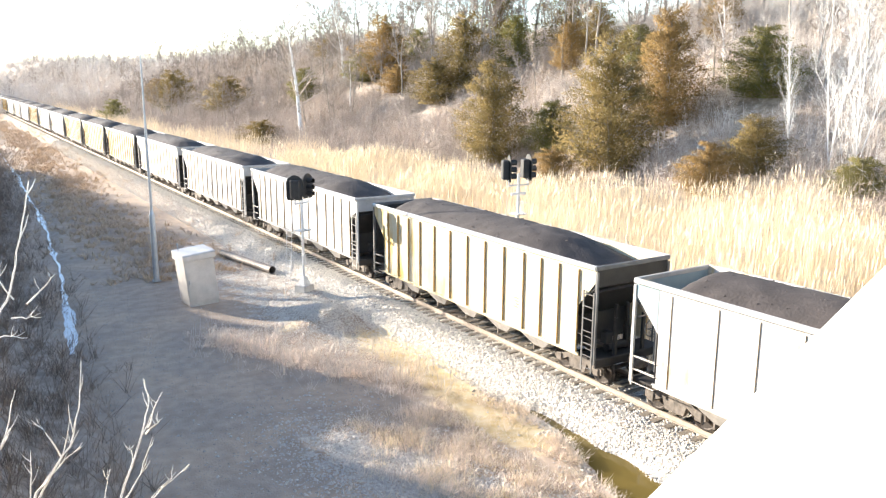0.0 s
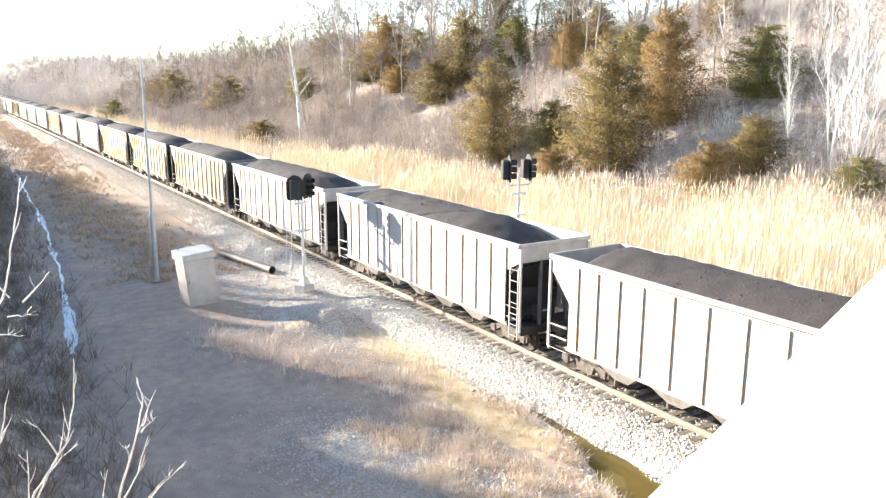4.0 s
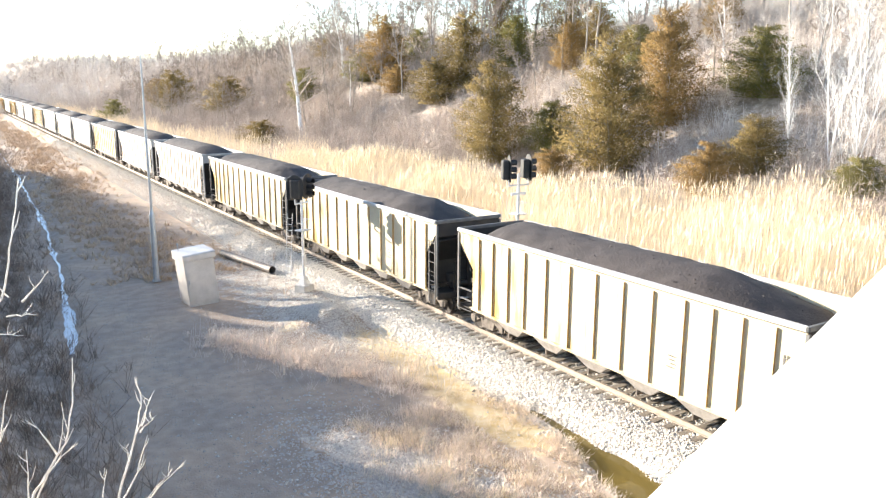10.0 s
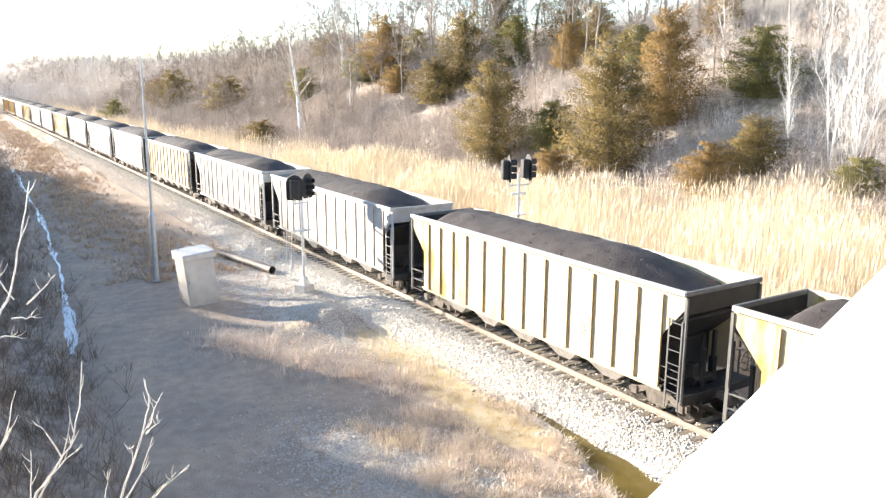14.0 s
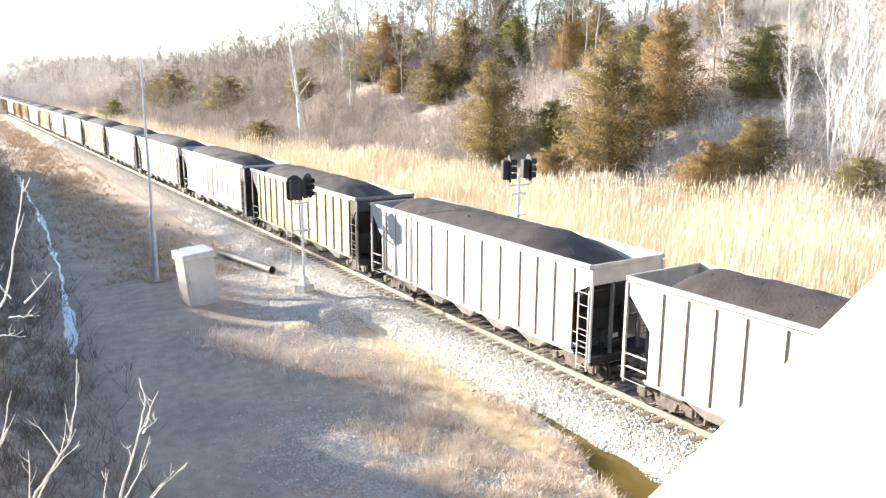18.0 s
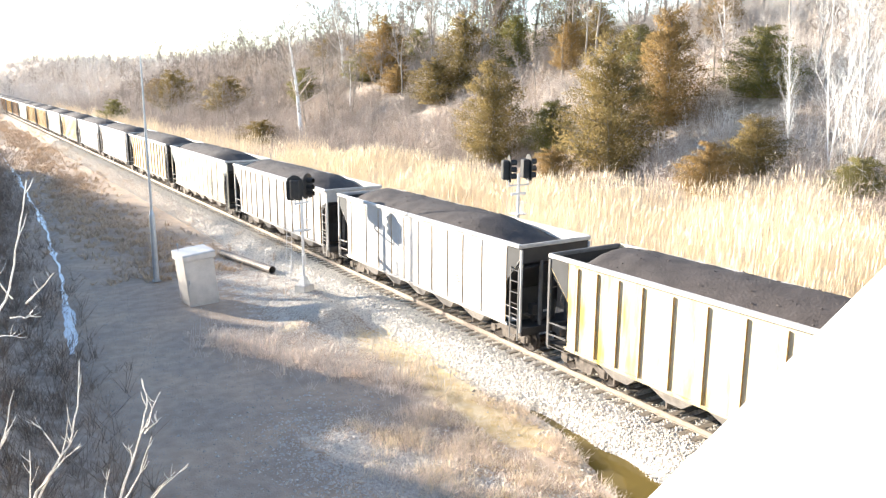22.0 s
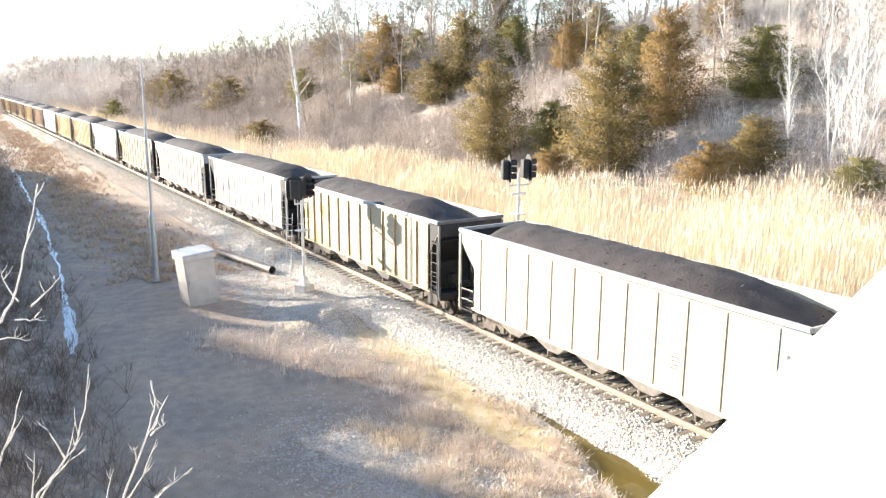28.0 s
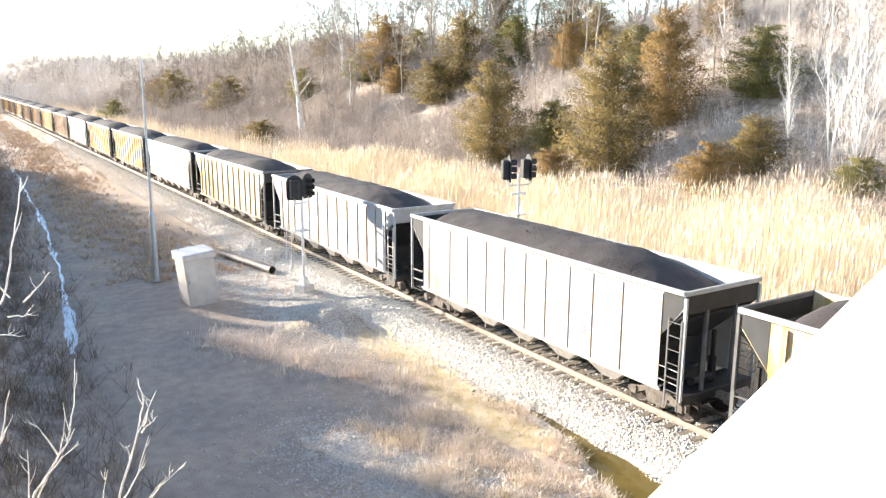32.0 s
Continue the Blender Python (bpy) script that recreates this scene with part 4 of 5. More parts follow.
def clear_of_cedars(x, y):
    """Which points stand clear of the nearer cedars."""
    keep = np.ones(len(x), bool)
    for cx, cy, w, h in OLIVE + BROWN + GREEN:
        if cy < 125:
            keep &= np.hypot(x - cx + .16 * w, y - cy + .14 * w) > .36 * w
    return x[keep], y[keep]


def brush(name, n, region, hgt, spreadw, per, material, label, width):
    """Shrubs of many bare twigs."""
    x, y = clear_of_cedars(*region(n))
    n = len(x)
    root = np.repeat(on_ground(x, y, -.05), per, 0)
    size = np.repeat(rng.uniform(.5, 1.3, n), per)[:, None]
    far = np.repeat(np.hypot(x + 18, y), per)
    a, r = rng.uniform(0, 2 * pi, n * per), rng.uniform(.05, 1, n * per)
    z = rng.uniform(.25, 1.0, n * per) * (1.1 - .5 * r)
    way = np.stack([np.cos(a) * r * spreadw, np.sin(a) * r * spreadw, z * hgt], 1) * size
    stem = (rng.uniform(0, 1, n * per) < .3)[:, None]
    start = root + way * np.where(stem, rng.uniform(0, .4, (n * per, 1)), rng.uniform(.35, .95, (n * per, 1)))
    fork = rng.normal(0, 1, (n * per, 3)) + np.array([[0, 0, .5]])
    fork *= hgt * .20 * rng.uniform(.5, 1.2, (n * per, 1)) / np.linalg.norm(fork, axis=1, keepdims=True)
    tip = np.where(stem, root + way, start + fork * size)
    v, f = spikes(start, tip, width * (1 + far / 60) * rng.uniform(.6, 1.5, n * per))
    return tagged(new(name, mesh_of(name, v.tolist(), f, material)), label, "shrubs", kind="stuff")


def hillside(n):
    y = 18 + rng.uniform(0, 1, n) ** 1.5 * 260
    return 19.5 + 4 * (1 - smoothstep(28, 44, y)) - 4.0 * smoothstep(60, 130, y) + rng.uniform(0, 1, n) * 34 + 8 * smoothstep(60, 130, y) * rng.uniform(0, 1, n), y


def foot(n):
    y = 14 + rng.uniform(0, 1, n) ** 1.3 * 240
    return 20.0 + 3.5 * (1 - smoothstep(28, 44, y)) - 4.5 * smoothstep(60, 130, y) + rng.uniform(0, 1, n) * 6, y


def west_bank(n):
    y = spread(n, 14, 150)
    return -17.5 - rng.uniform(0, 1, n) * 16, y


def far_wood(n):
    y = 240 + rng.uniform(0, 1, n) ** 1.4 * 520
    return -30 + rng.uniform(0, 1, n) * (70 + y * .25), y


brush("hillside_brush", 4300, hillside, 3.2, 1.8, 62, M["twig"], "grey bare brush covering the hillside", .012)
brush("hillside_brush", 900, hillside, 2.4, 1.9, 60, M["twig_red"], "reddish-brown bare brush on the hillside", .012)


def thicket(n):
    return 29.5 + rng.normal(0, 1.6, n), 40.5 + rng.normal(0, 1.8, n)


def crest(n):
    return spread(n, 46, 75), 25 + rng.uniform(0, 1, n) ** 1.3 * 260


brush("dead_thicket", 22, thicket, 2.4, 1.8, 60, M["white_bark"], "tangle of pale dead branches on the slope", .014)
# dark-coloured shrubs standing in for the shade beneath the cedars
brush("shaded_thicket", 40, lambda n: (33.0 + rng.normal(0, 1.3, n), 42.6 + rng.normal(0, 1.7, n)), 2.6, 1.6, 70, M["brush_dark"], "tangled brush under the cedars, coloured dark to stand for shade", .014)
# crest twigs kept pale so that their colour stands in for haze
brush("crest_brush", 1500, crest, 5.5, 2.4, 60, M["twig_pale_haze"], "tall bare brush along the hill crest", .013)


def near_slope(n):
    y = spread(n, 20, 66)
    return 24.5 + 2.5 * (1 - smoothstep(28, 44, y)) + rng.uniform(0, 1, n) ** .8 * 28, y


def white_stand(n):
    return 32 + rng.normal(0, 2.6, n), 26 + rng.normal(0, 3.0, n)


def mid_slope(n):
    y = spread(n, 55, 150)
    return 19 + rng.uniform(0, 1, n) * 28, y


brush("mid_slope_brush", 1900, mid_slope, 2.8, 1.8, 60, M["twig"], "grey bare brush on the middle slope", .012)
brush("mid_slope_tangle", 800, mid_slope, 3.2, 1.6, 60, M["twig_grey"], "darker grey-brown brush on the middle slope", .012)
brush("slope_brush", 1900, near_slope, 3.0, 1.7, 60, M["twig_pale_haze"], "pale grey bare brush on the near slope", .012)
brush("pale_thicket", 30, white_stand, 6.5, 2.2, 70, M["white_bark"], "fine white twigs of the pale-barked thicket", .007)
brush("foot_brush", 700, foot, 2.0, 1.4, 50, M["twig_red"], "low bare brush at the foot of the hill", .012)
brush("bank_brush", 800, west_bank, 2.6, 1.5, 60, M["brush_dark"], "tangled bare brush on the bank", .014)


def tube(verts, faces, pts, radii, n):
    """Adds a tapered tube along points."""
    start = len(verts)
    for i, p in enumerate(pts):
        d = (pts[min(i + 1, len(pts) - 1)] - pts[max(i - 1, 0)]).normalized()
        u = d.orthogonal().normalized()
        w = d.cross(u)
        for k in range(n):
            a = 2 * pi * k / n
            verts.append(tuple(p + (u * cos(a) + w * sin(a)) * radii[i]))
    for i in range(len(pts) - 1):
        for k in range(n):
            q = start + i * n
            faces.append((q + k, q + (k + 1) % n, q + n + (k + 1) % n, q + n + k))


def grow(rnd, verts, faces, p, way, length, radius, level, up=.15, fine=.016):
    """A limb with side limbs, down to fine twigs."""
    if level <= 0:
        q = p + (way + Vector((0, 0, up * .5))).normalized() * length
        side = way.orthogonal().normalized() * max(radius * .9, fine)
        mid = p.lerp(q, .5) + Vector((rnd.gauss(0, .05), rnd.gauss(0, .05), rnd.gauss(0, .05))) * length
        k = len(verts)
        verts.extend((tuple(p - side), tuple(p + side), tuple(mid + side * .7), tuple(mid - side * .7), tuple(q)))
        faces.extend(((k, k + 1, k + 2, k + 3), (k + 3, k + 2, k + 4)))
        return
    n = 4 if level > 1 else 3
    seg = 5 if level > 1 else 3
    pts, rad = [p.copy()], [radius]
    for i in range(seg):
        way = (way + Vector((rnd.gauss(0, .14), rnd.gauss(0, .14), rnd.gauss(up * .5, .10)))).normalized()
        p = p + way * (length / seg)
        pts.append(p.copy())
        rad.append(radius * (1 - .8 * (i + 1) / seg))
    tube(verts, faces, pts, rad, n)
    for c in range((0, 6, 6, 7)[min(level, 3)]):
        f = rnd.uniform(.25, 1)
        i = min(int(f * seg), seg - 1)
        q = pts[i].lerp(pts[i + 1], f * seg - i)
        turn = Vector((rnd.gauss(0, 1), rnd.gauss(0, 1), rnd.gauss(0.25, .5))).normalized()
        grow(rnd, verts, faces, q, (way * .75 + turn * .8).normalized(), length * rnd.uniform(.38, .62), max(rad[i] * .55, fine * .6), level - 1, up, fine)


def bare_tree(seed, tall, radius, trunk_mat, twig_mat, label, stems=1, lean=(0, 0), bare_to=.3, limbs=10, fine=.030, rise=(.35, 1.1)):
    rnd = random.Random(seed)
    th = new("bare_tree")
    tv, tf, cv, cf = [], [], [], []
    for s in range(stems):
        p = Vector((rnd.gauss(0, .15 * (stems > 1)), rnd.gauss(0, .15 * (stems > 1)), -.2))
        way = Vector((lean[0] + rnd.gauss(0, .16 * (stems > 1)), lean[1] + rnd.gauss(0, .16 * (stems > 1)), 1)).normalized()
        pts, rad, seg = [p.copy()], [radius * 1.25], 9
        for i in range(seg):
            way = (way + Vector((rnd.gauss(0, .06), rnd.gauss(0, .06), .05))).normalized()
            p = p + way * (tall / seg)
            pts.append(p.copy())
            rad.append(radius * (1 - .9 * (i + 1) / seg))
        tube(tv, tf, pts, rad, 8)
        for c in range(limbs):
            f = bare_to + (1 - bare_to) * (c + rnd.random()) / limbs
            f = min(f, .99)
            i = int(f * seg)
            q = pts[i].lerp(pts[i + 1], f * seg - i)
            a = rnd.uniform(0, 2 * pi)
            side = Vector((cos(a), sin(a), rnd.uniform(*rise))).normalized()
            grow(rnd, cv, cf, q, side, tall * rnd.uniform(.20, .36) * (1.15 - .6 * f), max(rad[i] * .5, .012), 2, .15, fine)
    part("trunk", mesh_of("trunk", tv, tf, trunk_mat, True), None, th)
    part("crown", mesh_of("crown", cv, cf, twig_mat), None, th)
    return tagged(th, label, "tree", "bare trees on the hillside")


def cedar(seed, material, label, limbs=150, per=150, heart=4500, size=1.0):
    """A juniper 1 m high and .9 wide (scaled when set out): trunk, upswept limbs, and a ragged plume of sprays on each limb."""
    r = np.random.default_rng(seed)
    th = new("cedar_tree")
    tv, tf, V, N = [], [], [], []
    tube(tv, tf, [Vector((0, 0, -.03)), Vector((.005, 0, .4)), Vector((0, .005, .93))], [.022, .014, .003], 7)
    heads = [(0.0, 1.0), (r.uniform(.05, .12), r.uniform(.8, .92)), (-r.uniform(.05, .12), r.uniform(.74, .9))]
    for i in range(limbs):
        lean, high = heads[i % 3 if i % 4 else 0]
        z = (i / limbs) ** 1.25 * .95
        a = i * 2.39996 + r.normal(0, .35)
        wide = .45 * (1 - z) ** .62 * min(1, .66 + 2.4 * z) * r.uniform(.62, 1.18) + .015
        root = np.array([lean * z, lean * z * .6, z * high * .94])
        tip = root + np.array([np.cos(a) * wide, np.sin(a) * wide, wide * r.uniform(.15, .62) + .015])
        if i % 3 == 0:
            tube(tv, tf, [Vector(root), Vector(tip)], [.005, .0012], 4)
        s = r.uniform(.30, 1.06, per) ** .8
        thick = (.018 + .20 * wide * np.sin(np.clip(s, 0, 1) * 2.6) ** 2 * .40)[:, None]
        off = r.normal(0, 1, (per, 3)) * thick * np.array([[1, 1, .62]])
        c = root + (tip - root) * s[:, None] + off
        c[:, 2] = np.maximum(c[:, 2], .004)
        out = off / np.maximum(np.linalg.norm(off, axis=1, keepdims=True), 1e-6)
        out = out * .75 + np.array([[np.cos(a) * .7, np.sin(a) * .7, .45]]) + r.normal(0, .18, (per, 3))
        d = (tip - root) / np.linalg.norm(tip - root) + r.normal(0, .55, (per, 3))
        d /= np.linalg.norm(d, axis=1, keepdims=True)
        w = np.cross(d, r.normal(0, 1, (per, 3)))
        w /= np.linalg.norm(w, axis=1, keepdims=True)
        ln, wd = r.uniform(.010, .022, (per, 1)) * size, r.uniform(.0032, .0056, (per, 1)) * size
        V.append(np.stack([c - w * wd, c + w * wd, c + d * ln], 1))
        N.append(out)
    # broader inner sprays close the heart of the crown
    z = 1 - r.uniform(0, 1, heart) ** .6
    a, w = r.uniform(0, 2 * pi, heart), .45 * (1 - z) ** .62 * r.uniform(.05, .55, heart)
    c = np.stack([np.cos(a) * w, np.sin(a) * w, np.clip(z * .9, .03, 1)], 1)
    d, q = r.normal(0, 1, (heart, 3)), r.normal(0, 1, (heart, 3))
    d, q = d / np.linalg.norm(d, axis=1, keepdims=True) * .021 * size, q / np.linalg.norm(q, axis=1, keepdims=True) * .009 * size
    V.append(np.stack([c - q, c + q, c + d], 1))
    N.append(np.stack([np.cos(a), np.sin(a), np.full(heart, .3)], 1))
    tri, out = np.concatenate(V), np.concatenate(N)
    out /= np.linalg.norm(out, axis=1, keepdims=True)
    # sprays face outwards, and each plume is shaded as a soft mass
    face = np.cross(tri[:, 1] - tri[:, 0], tri[:, 2] - tri[:, 0])
    turned = (face * out).sum(1) < 0
    tri[turned] = tri[turned][:, ::-1]
    part("trunk", mesh_of("trunk", tv, tf, M["bark"], True), None, th)
    me = mesh_of("crown", tri.reshape(-1, 3).tolist(), np.arange(len(tri) * 3).reshape(-1, 3).tolist(), material, True)
    me.normals_split_custom_set_from_vertices(np.repeat(out, 3, 0).tolist())
    part("crown", me, None, th)
    return tagged(th, label, "tree", "cedars on the hillside")


def set_out(proto, spots, used):
    """Puts copies of a thing at spots (x, y, turn, scale x, scale z); the first takes the thing itself."""
    for x, y, turn, sx, sz in spots:
        m = pose(x, y, float(height(x, y)) - .05, 0, 0, turn)
        ob = proto if not used else copy_thing(proto, m)
        used.append(ob)
        ob.matrix_basis = m
        ob.scale = (sx, sx, sz)


def cedars():
    for seed, spots, mt, lb in ((11, OLIVE, "cedar", "olive-green cedar tree on the brushy hillside"), (12, BROWN, "cedar_brown", "cedar tree with browned winter foliage on the hillside"),
                                (13, GREEN, "cedar_green", "dark green cedar tree on the brushy hillside")):
        near, far = [p for p in spots if p[1] < 72], [p for p in spots if p[1] >= 72]
        for group, shift, dense in ((near[::3], 0, (150, 150, 4500, 1.0)), (near[1::3], 20, (130, 170, 4500, 1.0)), (near[2::3], 60, (140, 150, 4500, 1.0)), (far, 40, (90, 90, 2200, 1.5))):
            if group:
                set_out(cedar(seed + shift, M[mt], lb, *dense), [(x, y, (x * 37 + y * 53) % 360, w * (1.3 if y < 64 else 1.12), h * 1.04) for x, y, w, h in group], [])


cedars()


def woods():
    rnd = random.Random(5)
    greys = [bare_tree(s, 10, .13, M["bark"], M["twig_grey"], "grey bare deciduous tree on the hillside") for s in (1, 2, 3, 4)]
    spots = {i: [] for i in range(4)}
    for i in range(95):
        y = 30 + rnd.random() ** 1.3 * 300
        x = rnd.uniform(34, 66) - 12 * smoothstep(80, 180, y) * rnd.random()
        s = rnd.uniform(.55, 1.0)
        spots[i % 4].append((x, y, rnd.uniform(0, 360), s, s * rnd.uniform(.85, 1.1)))
    for i in range(105):
        y = 50 + rnd.random() * 190
        s = rnd.uniform(.9, 1.45)
        s *= 1 - .35 * smoothstep(110, 170, y)
        spots[i % 4].append((rnd.uniform(38, 62), y, rnd.uniform(0, 360), s, s * rnd.uniform(.9, 1.15)))
    for i in range(70):
        y = 85 + rnd.random() * 130
        s = rnd.uniform(.5, .85)
        spots[i % 4].append((rnd.uniform(21, 42) - 3 * smoothstep(120, 200, y), y, rnd.uniform(0, 360), s, s * rnd.uniform(.85, 1.1)))
    for i in range(36):
        y = rnd.uniform(300, 720)
        spots[i % 4].append((rnd.uniform(-25, 60 + y * .1), y, rnd.uniform(0, 360), 1.1, 1.0))
    # unseen trees up the west bank, there to streak the yard with shade
    for i in range(15):
        y = rnd.uniform(64, 112)
        x = -20.5 - rnd.random() * 18 + .02 * (y - 30)
        s = rnd.uniform(.6, 1.05)
        spots[i % 4].append((x, y, rnd.uniform(0, 360), s, s))
    for i, g in enumerate(greys):
        set_out(g, spots[i], [])
    pale = bare_tree(8, 15, .28, M["white_bark"], M["twig"], "tall bare tree with a pale leaning trunk", lean=(-.10, .16), bare_to=.2, limbs=22, fine=.032)
    set_out(pale, [(24.0, 101.3, 0, 1.15, 1.35), (37.7, 115.9, 90, .8, .8), (47, 96, 200, .8, .8), (52, 88, 30, .8, .8), (36.1, 42.2, 10, .45, .46), (30.6, 99.9, 140, .5, .5), (43, 126.7, 60, .7, .95), (45.4, 102.5, 300, .45, .75), (46.2, 103.5, 20, .4, .7), (39.6, 45.7, 75, .32, .55)], [])
    white = bare_tree(9, 12.8, .075, M["white_bark"], M["white_bark"], "white-barked bare tree with a dense spreading crown", stems=2, bare_to=.10, limbs=19, fine=.007, rise=(1.0, 2.4))
    set_out(white, [(30.3, 29.5, 20, .72, 1.04), (30.7, 32.9, 150, .4, .74), (30.6, 28.0, 250, .6, .9)], [])


woods()


def far_slope(n):
    y = 150 + rng.uniform(0, 1, n) ** 1.5 * 450
    return 13 + rng.uniform(0, 1, n) * (45 + y * .08), y


def bank_crest(n):
    y = spread(n, 66, 112)
    return -24 - rng.uniform(0, 1, n) * 8, y


brush("far_slope_brush", 2600, far_slope, 5.0, 3.0, 55, M["twig"], "pale bare brush on the far slope", .014)
# out-of-view brush added to break up the bank's straight shadow edge
brush("bank_crest_brush", 170, bank_crest, 4.0, 1.8, 60, M["brush_dark"], "unseen tall bare brush on the bank top, added to mottle its shadow", .02)
# far woods in the pale tone too, haze put into the colour
brush("far_wood", 1500, far_wood, 9, 4.0, 60, M["twig_pale_haze"], "far bare woods closing the valley", .02)


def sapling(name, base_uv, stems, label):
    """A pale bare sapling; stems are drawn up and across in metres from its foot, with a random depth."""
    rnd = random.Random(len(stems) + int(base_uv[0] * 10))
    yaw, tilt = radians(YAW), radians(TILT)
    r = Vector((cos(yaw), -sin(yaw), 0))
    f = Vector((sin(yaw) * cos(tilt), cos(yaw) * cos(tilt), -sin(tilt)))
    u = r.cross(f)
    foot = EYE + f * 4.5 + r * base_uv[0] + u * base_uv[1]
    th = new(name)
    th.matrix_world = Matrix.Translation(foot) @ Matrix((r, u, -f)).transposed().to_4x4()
    for radius, pts in stems:
        v, fc = [], []
        d0 = rnd.uniform(-.1, .1)
        P = [Vector((a, b, d0 + rnd.gauss(0, .02) + .10 * i * d0)) for i, (a, b) in enumerate(pts)]
        fine = []
        for i in range(len(P) - 1):
            for k in range(3):
                fine.append(P[i].lerp(P[i + 1], k / 3) + Vector((rnd.gauss(0, .004), rnd.gauss(0, .004), 0)))
        fine.append(P[-1])
        n = len(fine)
        tube(v, fc, fine, [.75 * radius * (1 - .72 * i / (n - 1)) for i in range(n)], 7)
        part("branch", mesh_of("branch", v, fc, M["pale_twig"], True), None, th)
        for q in range(3):
            i = rnd.randrange(n // 2, n - 1)
            s = rnd.choice((-1, 1))
            tip = fine[i] + (fine[-1] - fine[i]) * .3 + Vector((s * rnd.uniform(.015, .05), rnd.uniform(.02, .07), rnd.uniform(-.04, .04)))
            v, fc = [], []
            tube(v, fc, [fine[i], fine[i].lerp(tip, .5) + Vector((s * .006, 0, 0)), tip], [radius * .35, radius * .25, radius * .12], 5)
            part("twig", mesh_of("twig", v, fc, M["pale_twig"], True), None, th)
    return tagged(th, label, "sapling", "bare saplings by the bridge")


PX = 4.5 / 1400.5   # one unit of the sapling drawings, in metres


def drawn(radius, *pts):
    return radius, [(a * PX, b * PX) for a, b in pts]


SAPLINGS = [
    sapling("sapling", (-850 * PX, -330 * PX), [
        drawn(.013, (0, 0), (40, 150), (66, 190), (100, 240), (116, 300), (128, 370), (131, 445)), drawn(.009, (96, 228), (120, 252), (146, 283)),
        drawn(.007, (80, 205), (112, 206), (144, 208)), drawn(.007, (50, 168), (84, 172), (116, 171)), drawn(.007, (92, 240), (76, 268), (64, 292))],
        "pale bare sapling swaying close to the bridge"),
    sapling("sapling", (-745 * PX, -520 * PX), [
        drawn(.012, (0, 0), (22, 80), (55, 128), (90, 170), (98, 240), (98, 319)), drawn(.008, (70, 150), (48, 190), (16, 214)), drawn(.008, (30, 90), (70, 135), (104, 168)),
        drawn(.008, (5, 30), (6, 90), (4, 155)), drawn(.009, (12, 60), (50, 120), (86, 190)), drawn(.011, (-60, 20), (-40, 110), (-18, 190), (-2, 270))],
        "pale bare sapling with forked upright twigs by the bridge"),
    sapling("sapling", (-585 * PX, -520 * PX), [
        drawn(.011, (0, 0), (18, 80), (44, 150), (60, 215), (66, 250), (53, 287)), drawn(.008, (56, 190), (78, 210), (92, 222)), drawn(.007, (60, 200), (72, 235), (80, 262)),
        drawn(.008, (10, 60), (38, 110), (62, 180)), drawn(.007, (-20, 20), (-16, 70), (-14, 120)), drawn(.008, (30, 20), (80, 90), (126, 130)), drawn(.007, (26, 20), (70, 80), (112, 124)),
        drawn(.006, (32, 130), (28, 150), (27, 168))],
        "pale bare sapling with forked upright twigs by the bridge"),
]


# ---------------------------------------------------------------- ballast and ties, piece by piece
def ties():
    bm = bmesh.new()
    box(bm, -1.29, 1.29, -.112, .112, -.175, 0, .012)
    bm.normal_update()
    me = bpy.data.meshes.new("tie")
    bm.to_mesh(me)
    bm.free()
    me.materials.append(M["tie"])
    rnd = random.Random(3)
    bed = new("track_ties")
    for i in range(250):
        ob = new("tie", me)
        ob.parent = bed
        ob.matrix_basis = pose(rnd.gauss(0, .025), 4 + i * .5 + rnd.gauss(0, .015), -.175 + rnd.gauss(0, .004), 0, 0, rnd.gauss(0, .5))
    tagged(bed, "row of weathered wooden ties half buried in ballast", "ties", kind="structure")
    bm = bmesh.new()
    for i in range(300):
        box(bm, -1.29, 1.29, 129 + i * .5 - .11, 129 + i * .5 + .11, -.35, -.176)
    tagged(part("far_ties", bm, M["tie"]), "weathered wooden ties further down the track", "ties", kind="stuff")


def stones(name, x, y, size, lift, material, label):
    """Broken stones: squashed, randomly turned eight-faced lumps."""
    n = len(x)
    c = on_ground(x, y, 0)
    c[:, 2] += lift
    base = np.array([[1, 0, 0], [-1, 0, 0], [0, 1, 0], [0, -1, 0], [0, 0, 1], [0, 0, -1]], float)
    v = base[None] * rng.uniform(.55, 1.2, (n, 6, 1)) + rng.normal(0, .18, (n, 6, 3))
    a = rng.uniform(0, 2 * pi, n)
    R = np.zeros((n, 3, 3))
    R[:, 0, 0], R[:, 0, 1], R[:, 1, 0], R[:, 1, 1], R[:, 2, 2] = np.cos(a), -np.sin(a), np.sin(a), np.cos(a), .8
    v = np.einsum("nij,nkj->nki", R, v) * size[:, None, None] + c[:, None]
    tri = np.array([[0, 2, 4], [2, 1, 4], [1, 3, 4], [3, 0, 4], [0, 3, 5]])
    f = (np.arange(n)[:, None, None] * 6 + tri[None]).reshape(-1, 3)
    return tagged(new(name, mesh_of(name, v.reshape(-1, 3).tolist(), f.tolist(), material)), label, "gravel", kind="stuff")


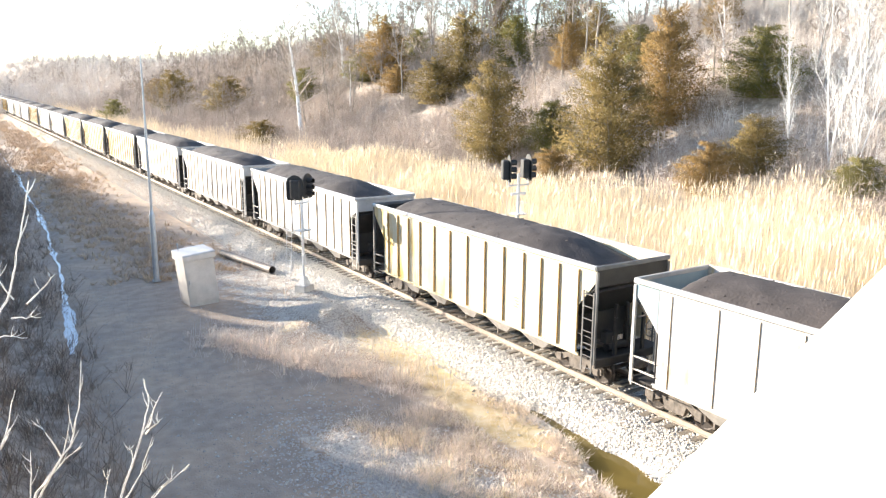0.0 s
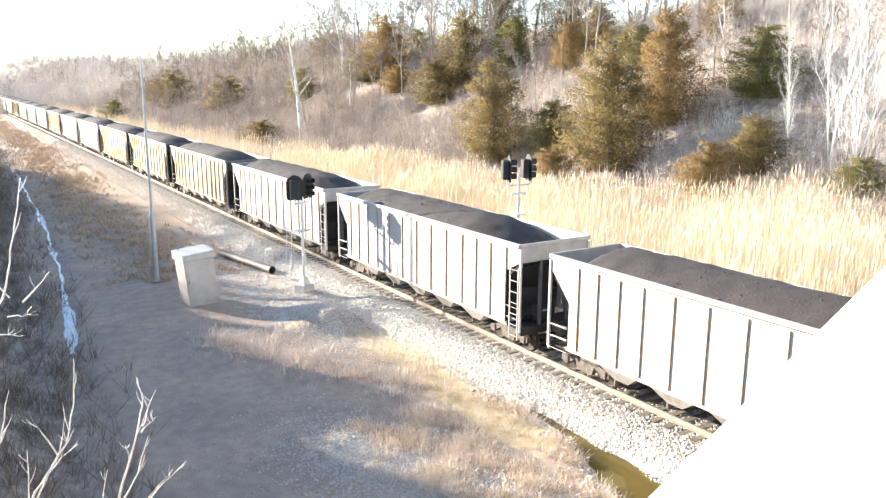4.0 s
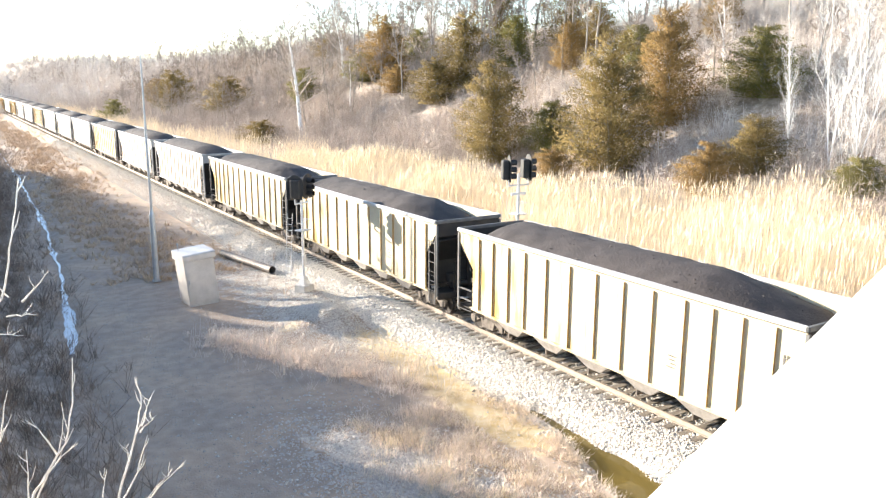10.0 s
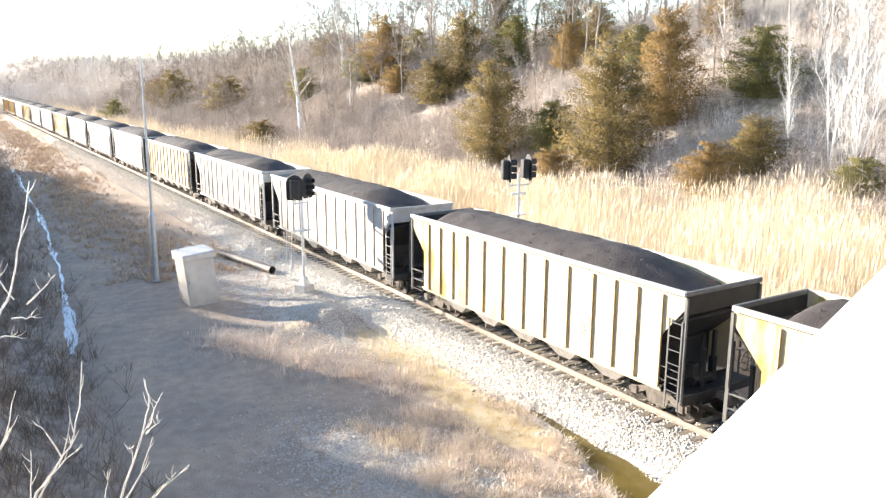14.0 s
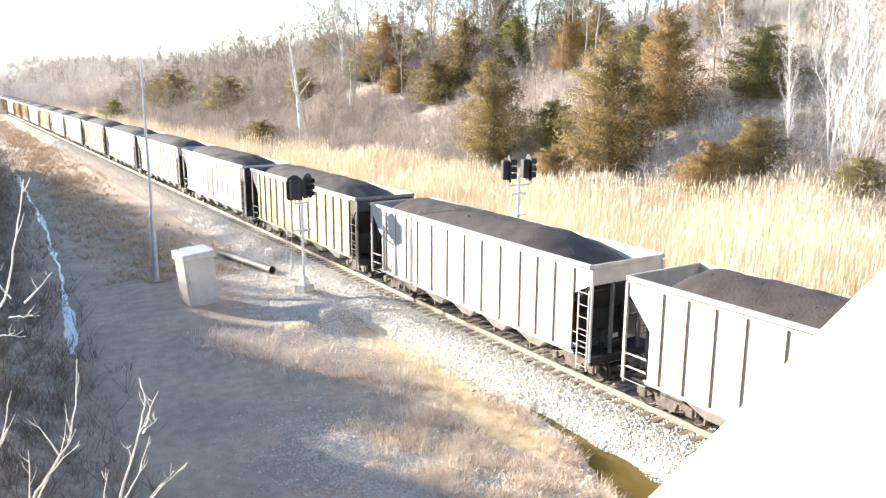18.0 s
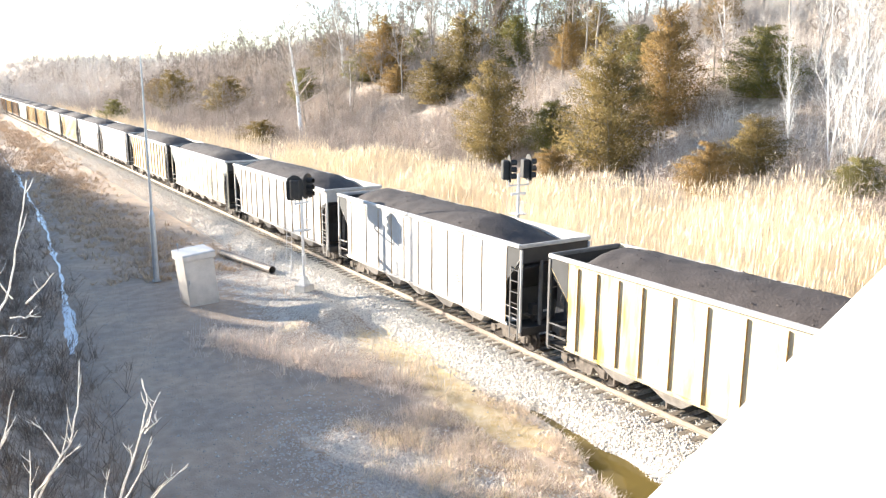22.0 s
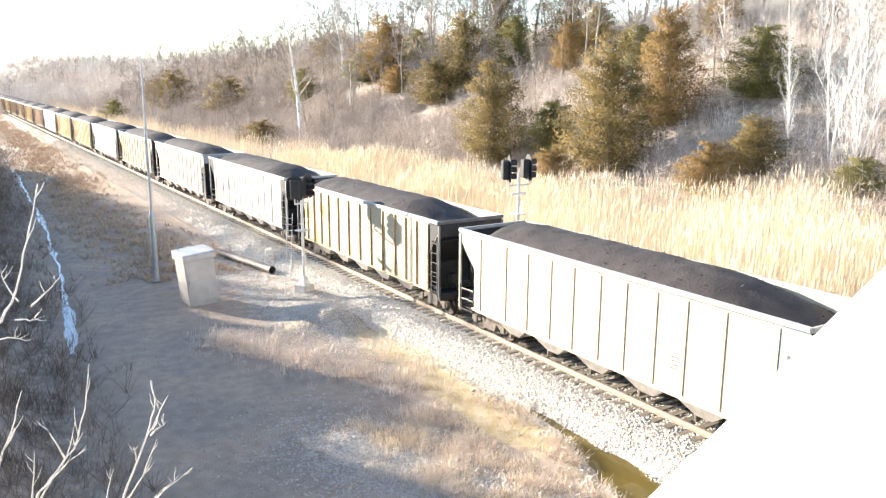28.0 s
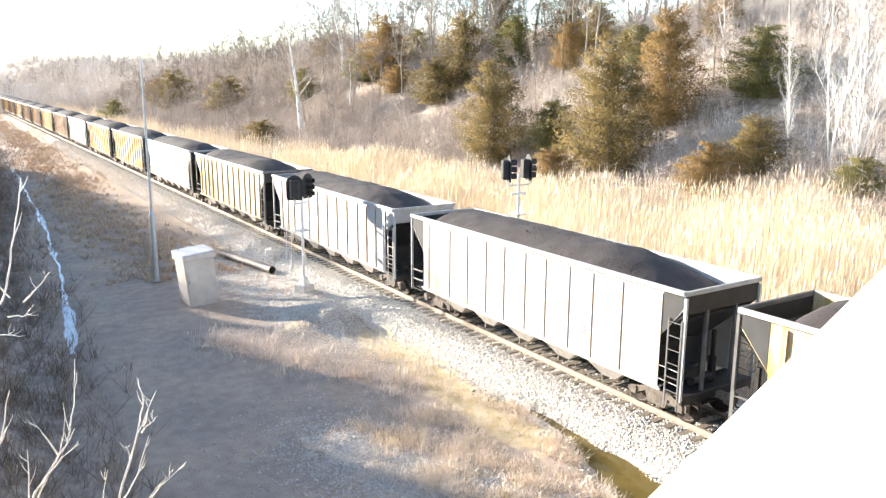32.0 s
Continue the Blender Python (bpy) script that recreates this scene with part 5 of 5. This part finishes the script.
def ballast():
    n = 82000
    y = 8 + rng.uniform(0, 1, n) ** 1.7 * 130
    x = -3.35 + rng.uniform(0, 1, n) ** .9 * 2.65
    bare = ((y - 4 + .25) % .5 > .38) | ((y - 4 + .25) % .5 < .12) | (x < -1.27) | ((rng.uniform(0, 1, n) < .07) & (x < -.80))
    x, y, n = x[bare], y[bare], int(bare.sum())
    stones("ballast", x, y, rng.uniform(.024, .052, n) * (1 + .006 * y), rng.uniform(-.016, .016, n) + .012 * (x > -1.7), M["stone"], "loose pale limestone ballast along the track")
    n = 15000
    y = 8 + rng.uniform(0, 1, n) ** 1.5 * 60
    x = rng.uniform(-.68, 1.6, n)
    bare = ((y - 4 + .25) % .5 > .38) | ((y - 4 + .25) % .5 < .12)
    x, y, n = x[bare], y[bare], int(bare.sum())
    stones("ballast", x, y, rng.uniform(.026, .05, n), rng.uniform(-.01, .05, n), M["stone"], "loose pale limestone ballast between the rails")
    n = 9000
    x, y = -4.9 + rng.normal(0, 1.2, n), 30.0 + rng.normal(0, 2.3, n)
    stones("gravel_mound", x, y, rng.uniform(.015, .045, n), np.zeros(n), M["stone"], "heap of pale gravel beside the track")
    n = 15000
    y = 16.8 + rng.normal(0, 2.5, n)
    x = -8.5 + rng.normal(0, 1.25, n) - .22 * (y - 18)
    stones("gravel_patch", x, y, .018 + .058 * rng.uniform(0, 1, n) ** 2.2, np.zeros(n), M["road_gravel"], "grey gravel scattered over the dirt")
    n = 900
    y = spread(n, 12.5, 21)
    x = np.interp(y, (13.2, 14.5, 15.6, 16.5, 18, 20), (-4.5, -3.9, -3.6, -3.2, -3.0, -3.0)) - np.abs(rng.normal(0, .3, n))
    stones("puddle_stones", x, y, .02 + .06 * rng.uniform(0, 1, n) ** 2, np.zeros(n), M["gravel"], "muddy stones along the edge of the puddle")
    n = 26000
    x, y = rng.uniform(-15, -6, n), 13 + 34 * rng.uniform(0, 1, n) ** 1.3
    stones("scattered_stones", x, y, .008 + .034 * rng.uniform(0, 1, n) ** 4, np.zeros(n), M["gravel"], "small stones scattered over the dirt yard")
    n = 9000
    x, y = -6.2 + rng.uniform(0, 2.9, n), 31 + 18 * rng.uniform(0, 1, n)
    stones("yard_gravel", x, y, .012 + .034 * rng.uniform(0, 1, n) ** 2, np.zeros(n), M["stone"], "pale gravel spread round the signal")


ties()
ballast()


# ---------------------------------------------------------------- what moves
# sway of the saplings: seconds, degrees to the right
SWAY = [(0, .8), (.5, .6), (1, 1.9), (1.5, 3.4), (2, .9), (2.5, -.7), (3, -2.2), (3.5, -3.6), (4.5, .5), (5.5, -1.2), (6, -.9), (6.5, -.8), (7, -.9), (7.5, 1.2), (8, -.6), (8.5, -2),
        (9, 2), (9.5, 0), (10, -2), (11, .7), (12, -1.6), (13, -1.2), (14, 1), (15.2, -1), (16.5, .6), (17, .2), (18, -.6), (19, -1.3), (20, .6), (21, -.6), (22, .2), (23, 1), (24, .8),
        (25, .3), (26.2, -1.2), (27.2, 1.6), (28, 3.3), (29, .2), (30, -.7), (31, 1.7), (32, -1.3)]


def motions():
    for k, car in CARS.items():
        walk(car, [(t, pose(0, car_y(k, t), 0)) for t in (0, 8, 16, 24, 32)])
        # the wheels turn while the car is near
        t0 = max(0.0, 23 + (13.8 + HALF + PITCH * k - 58) / SPEED)
        t1 = min(32.0, 23 + (13.8 + HALF + PITCH * k + 4) / SPEED)
        if t1 - t0 < .2:
            continue
        times = sorted({0.0, 32.0, *[min(32.0, t0 + i / 15) for i in range(int((t1 - t0) * 15) + 1)]})
        for ws in [o for o in car.children_recursive if o.name.startswith("wheelset")]:
            x, y, z = ws.location
            rows = []
            for t in times:
                turned = math.degrees(SPEED * (min(max(t, t0), t1) - t0) / .457)
                rows.append((t, pose(x, y, z, turned)))
            walk(ws, rows)
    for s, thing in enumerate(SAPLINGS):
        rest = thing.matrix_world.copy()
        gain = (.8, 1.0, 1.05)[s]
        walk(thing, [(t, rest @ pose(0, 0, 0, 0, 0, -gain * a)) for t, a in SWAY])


motions()
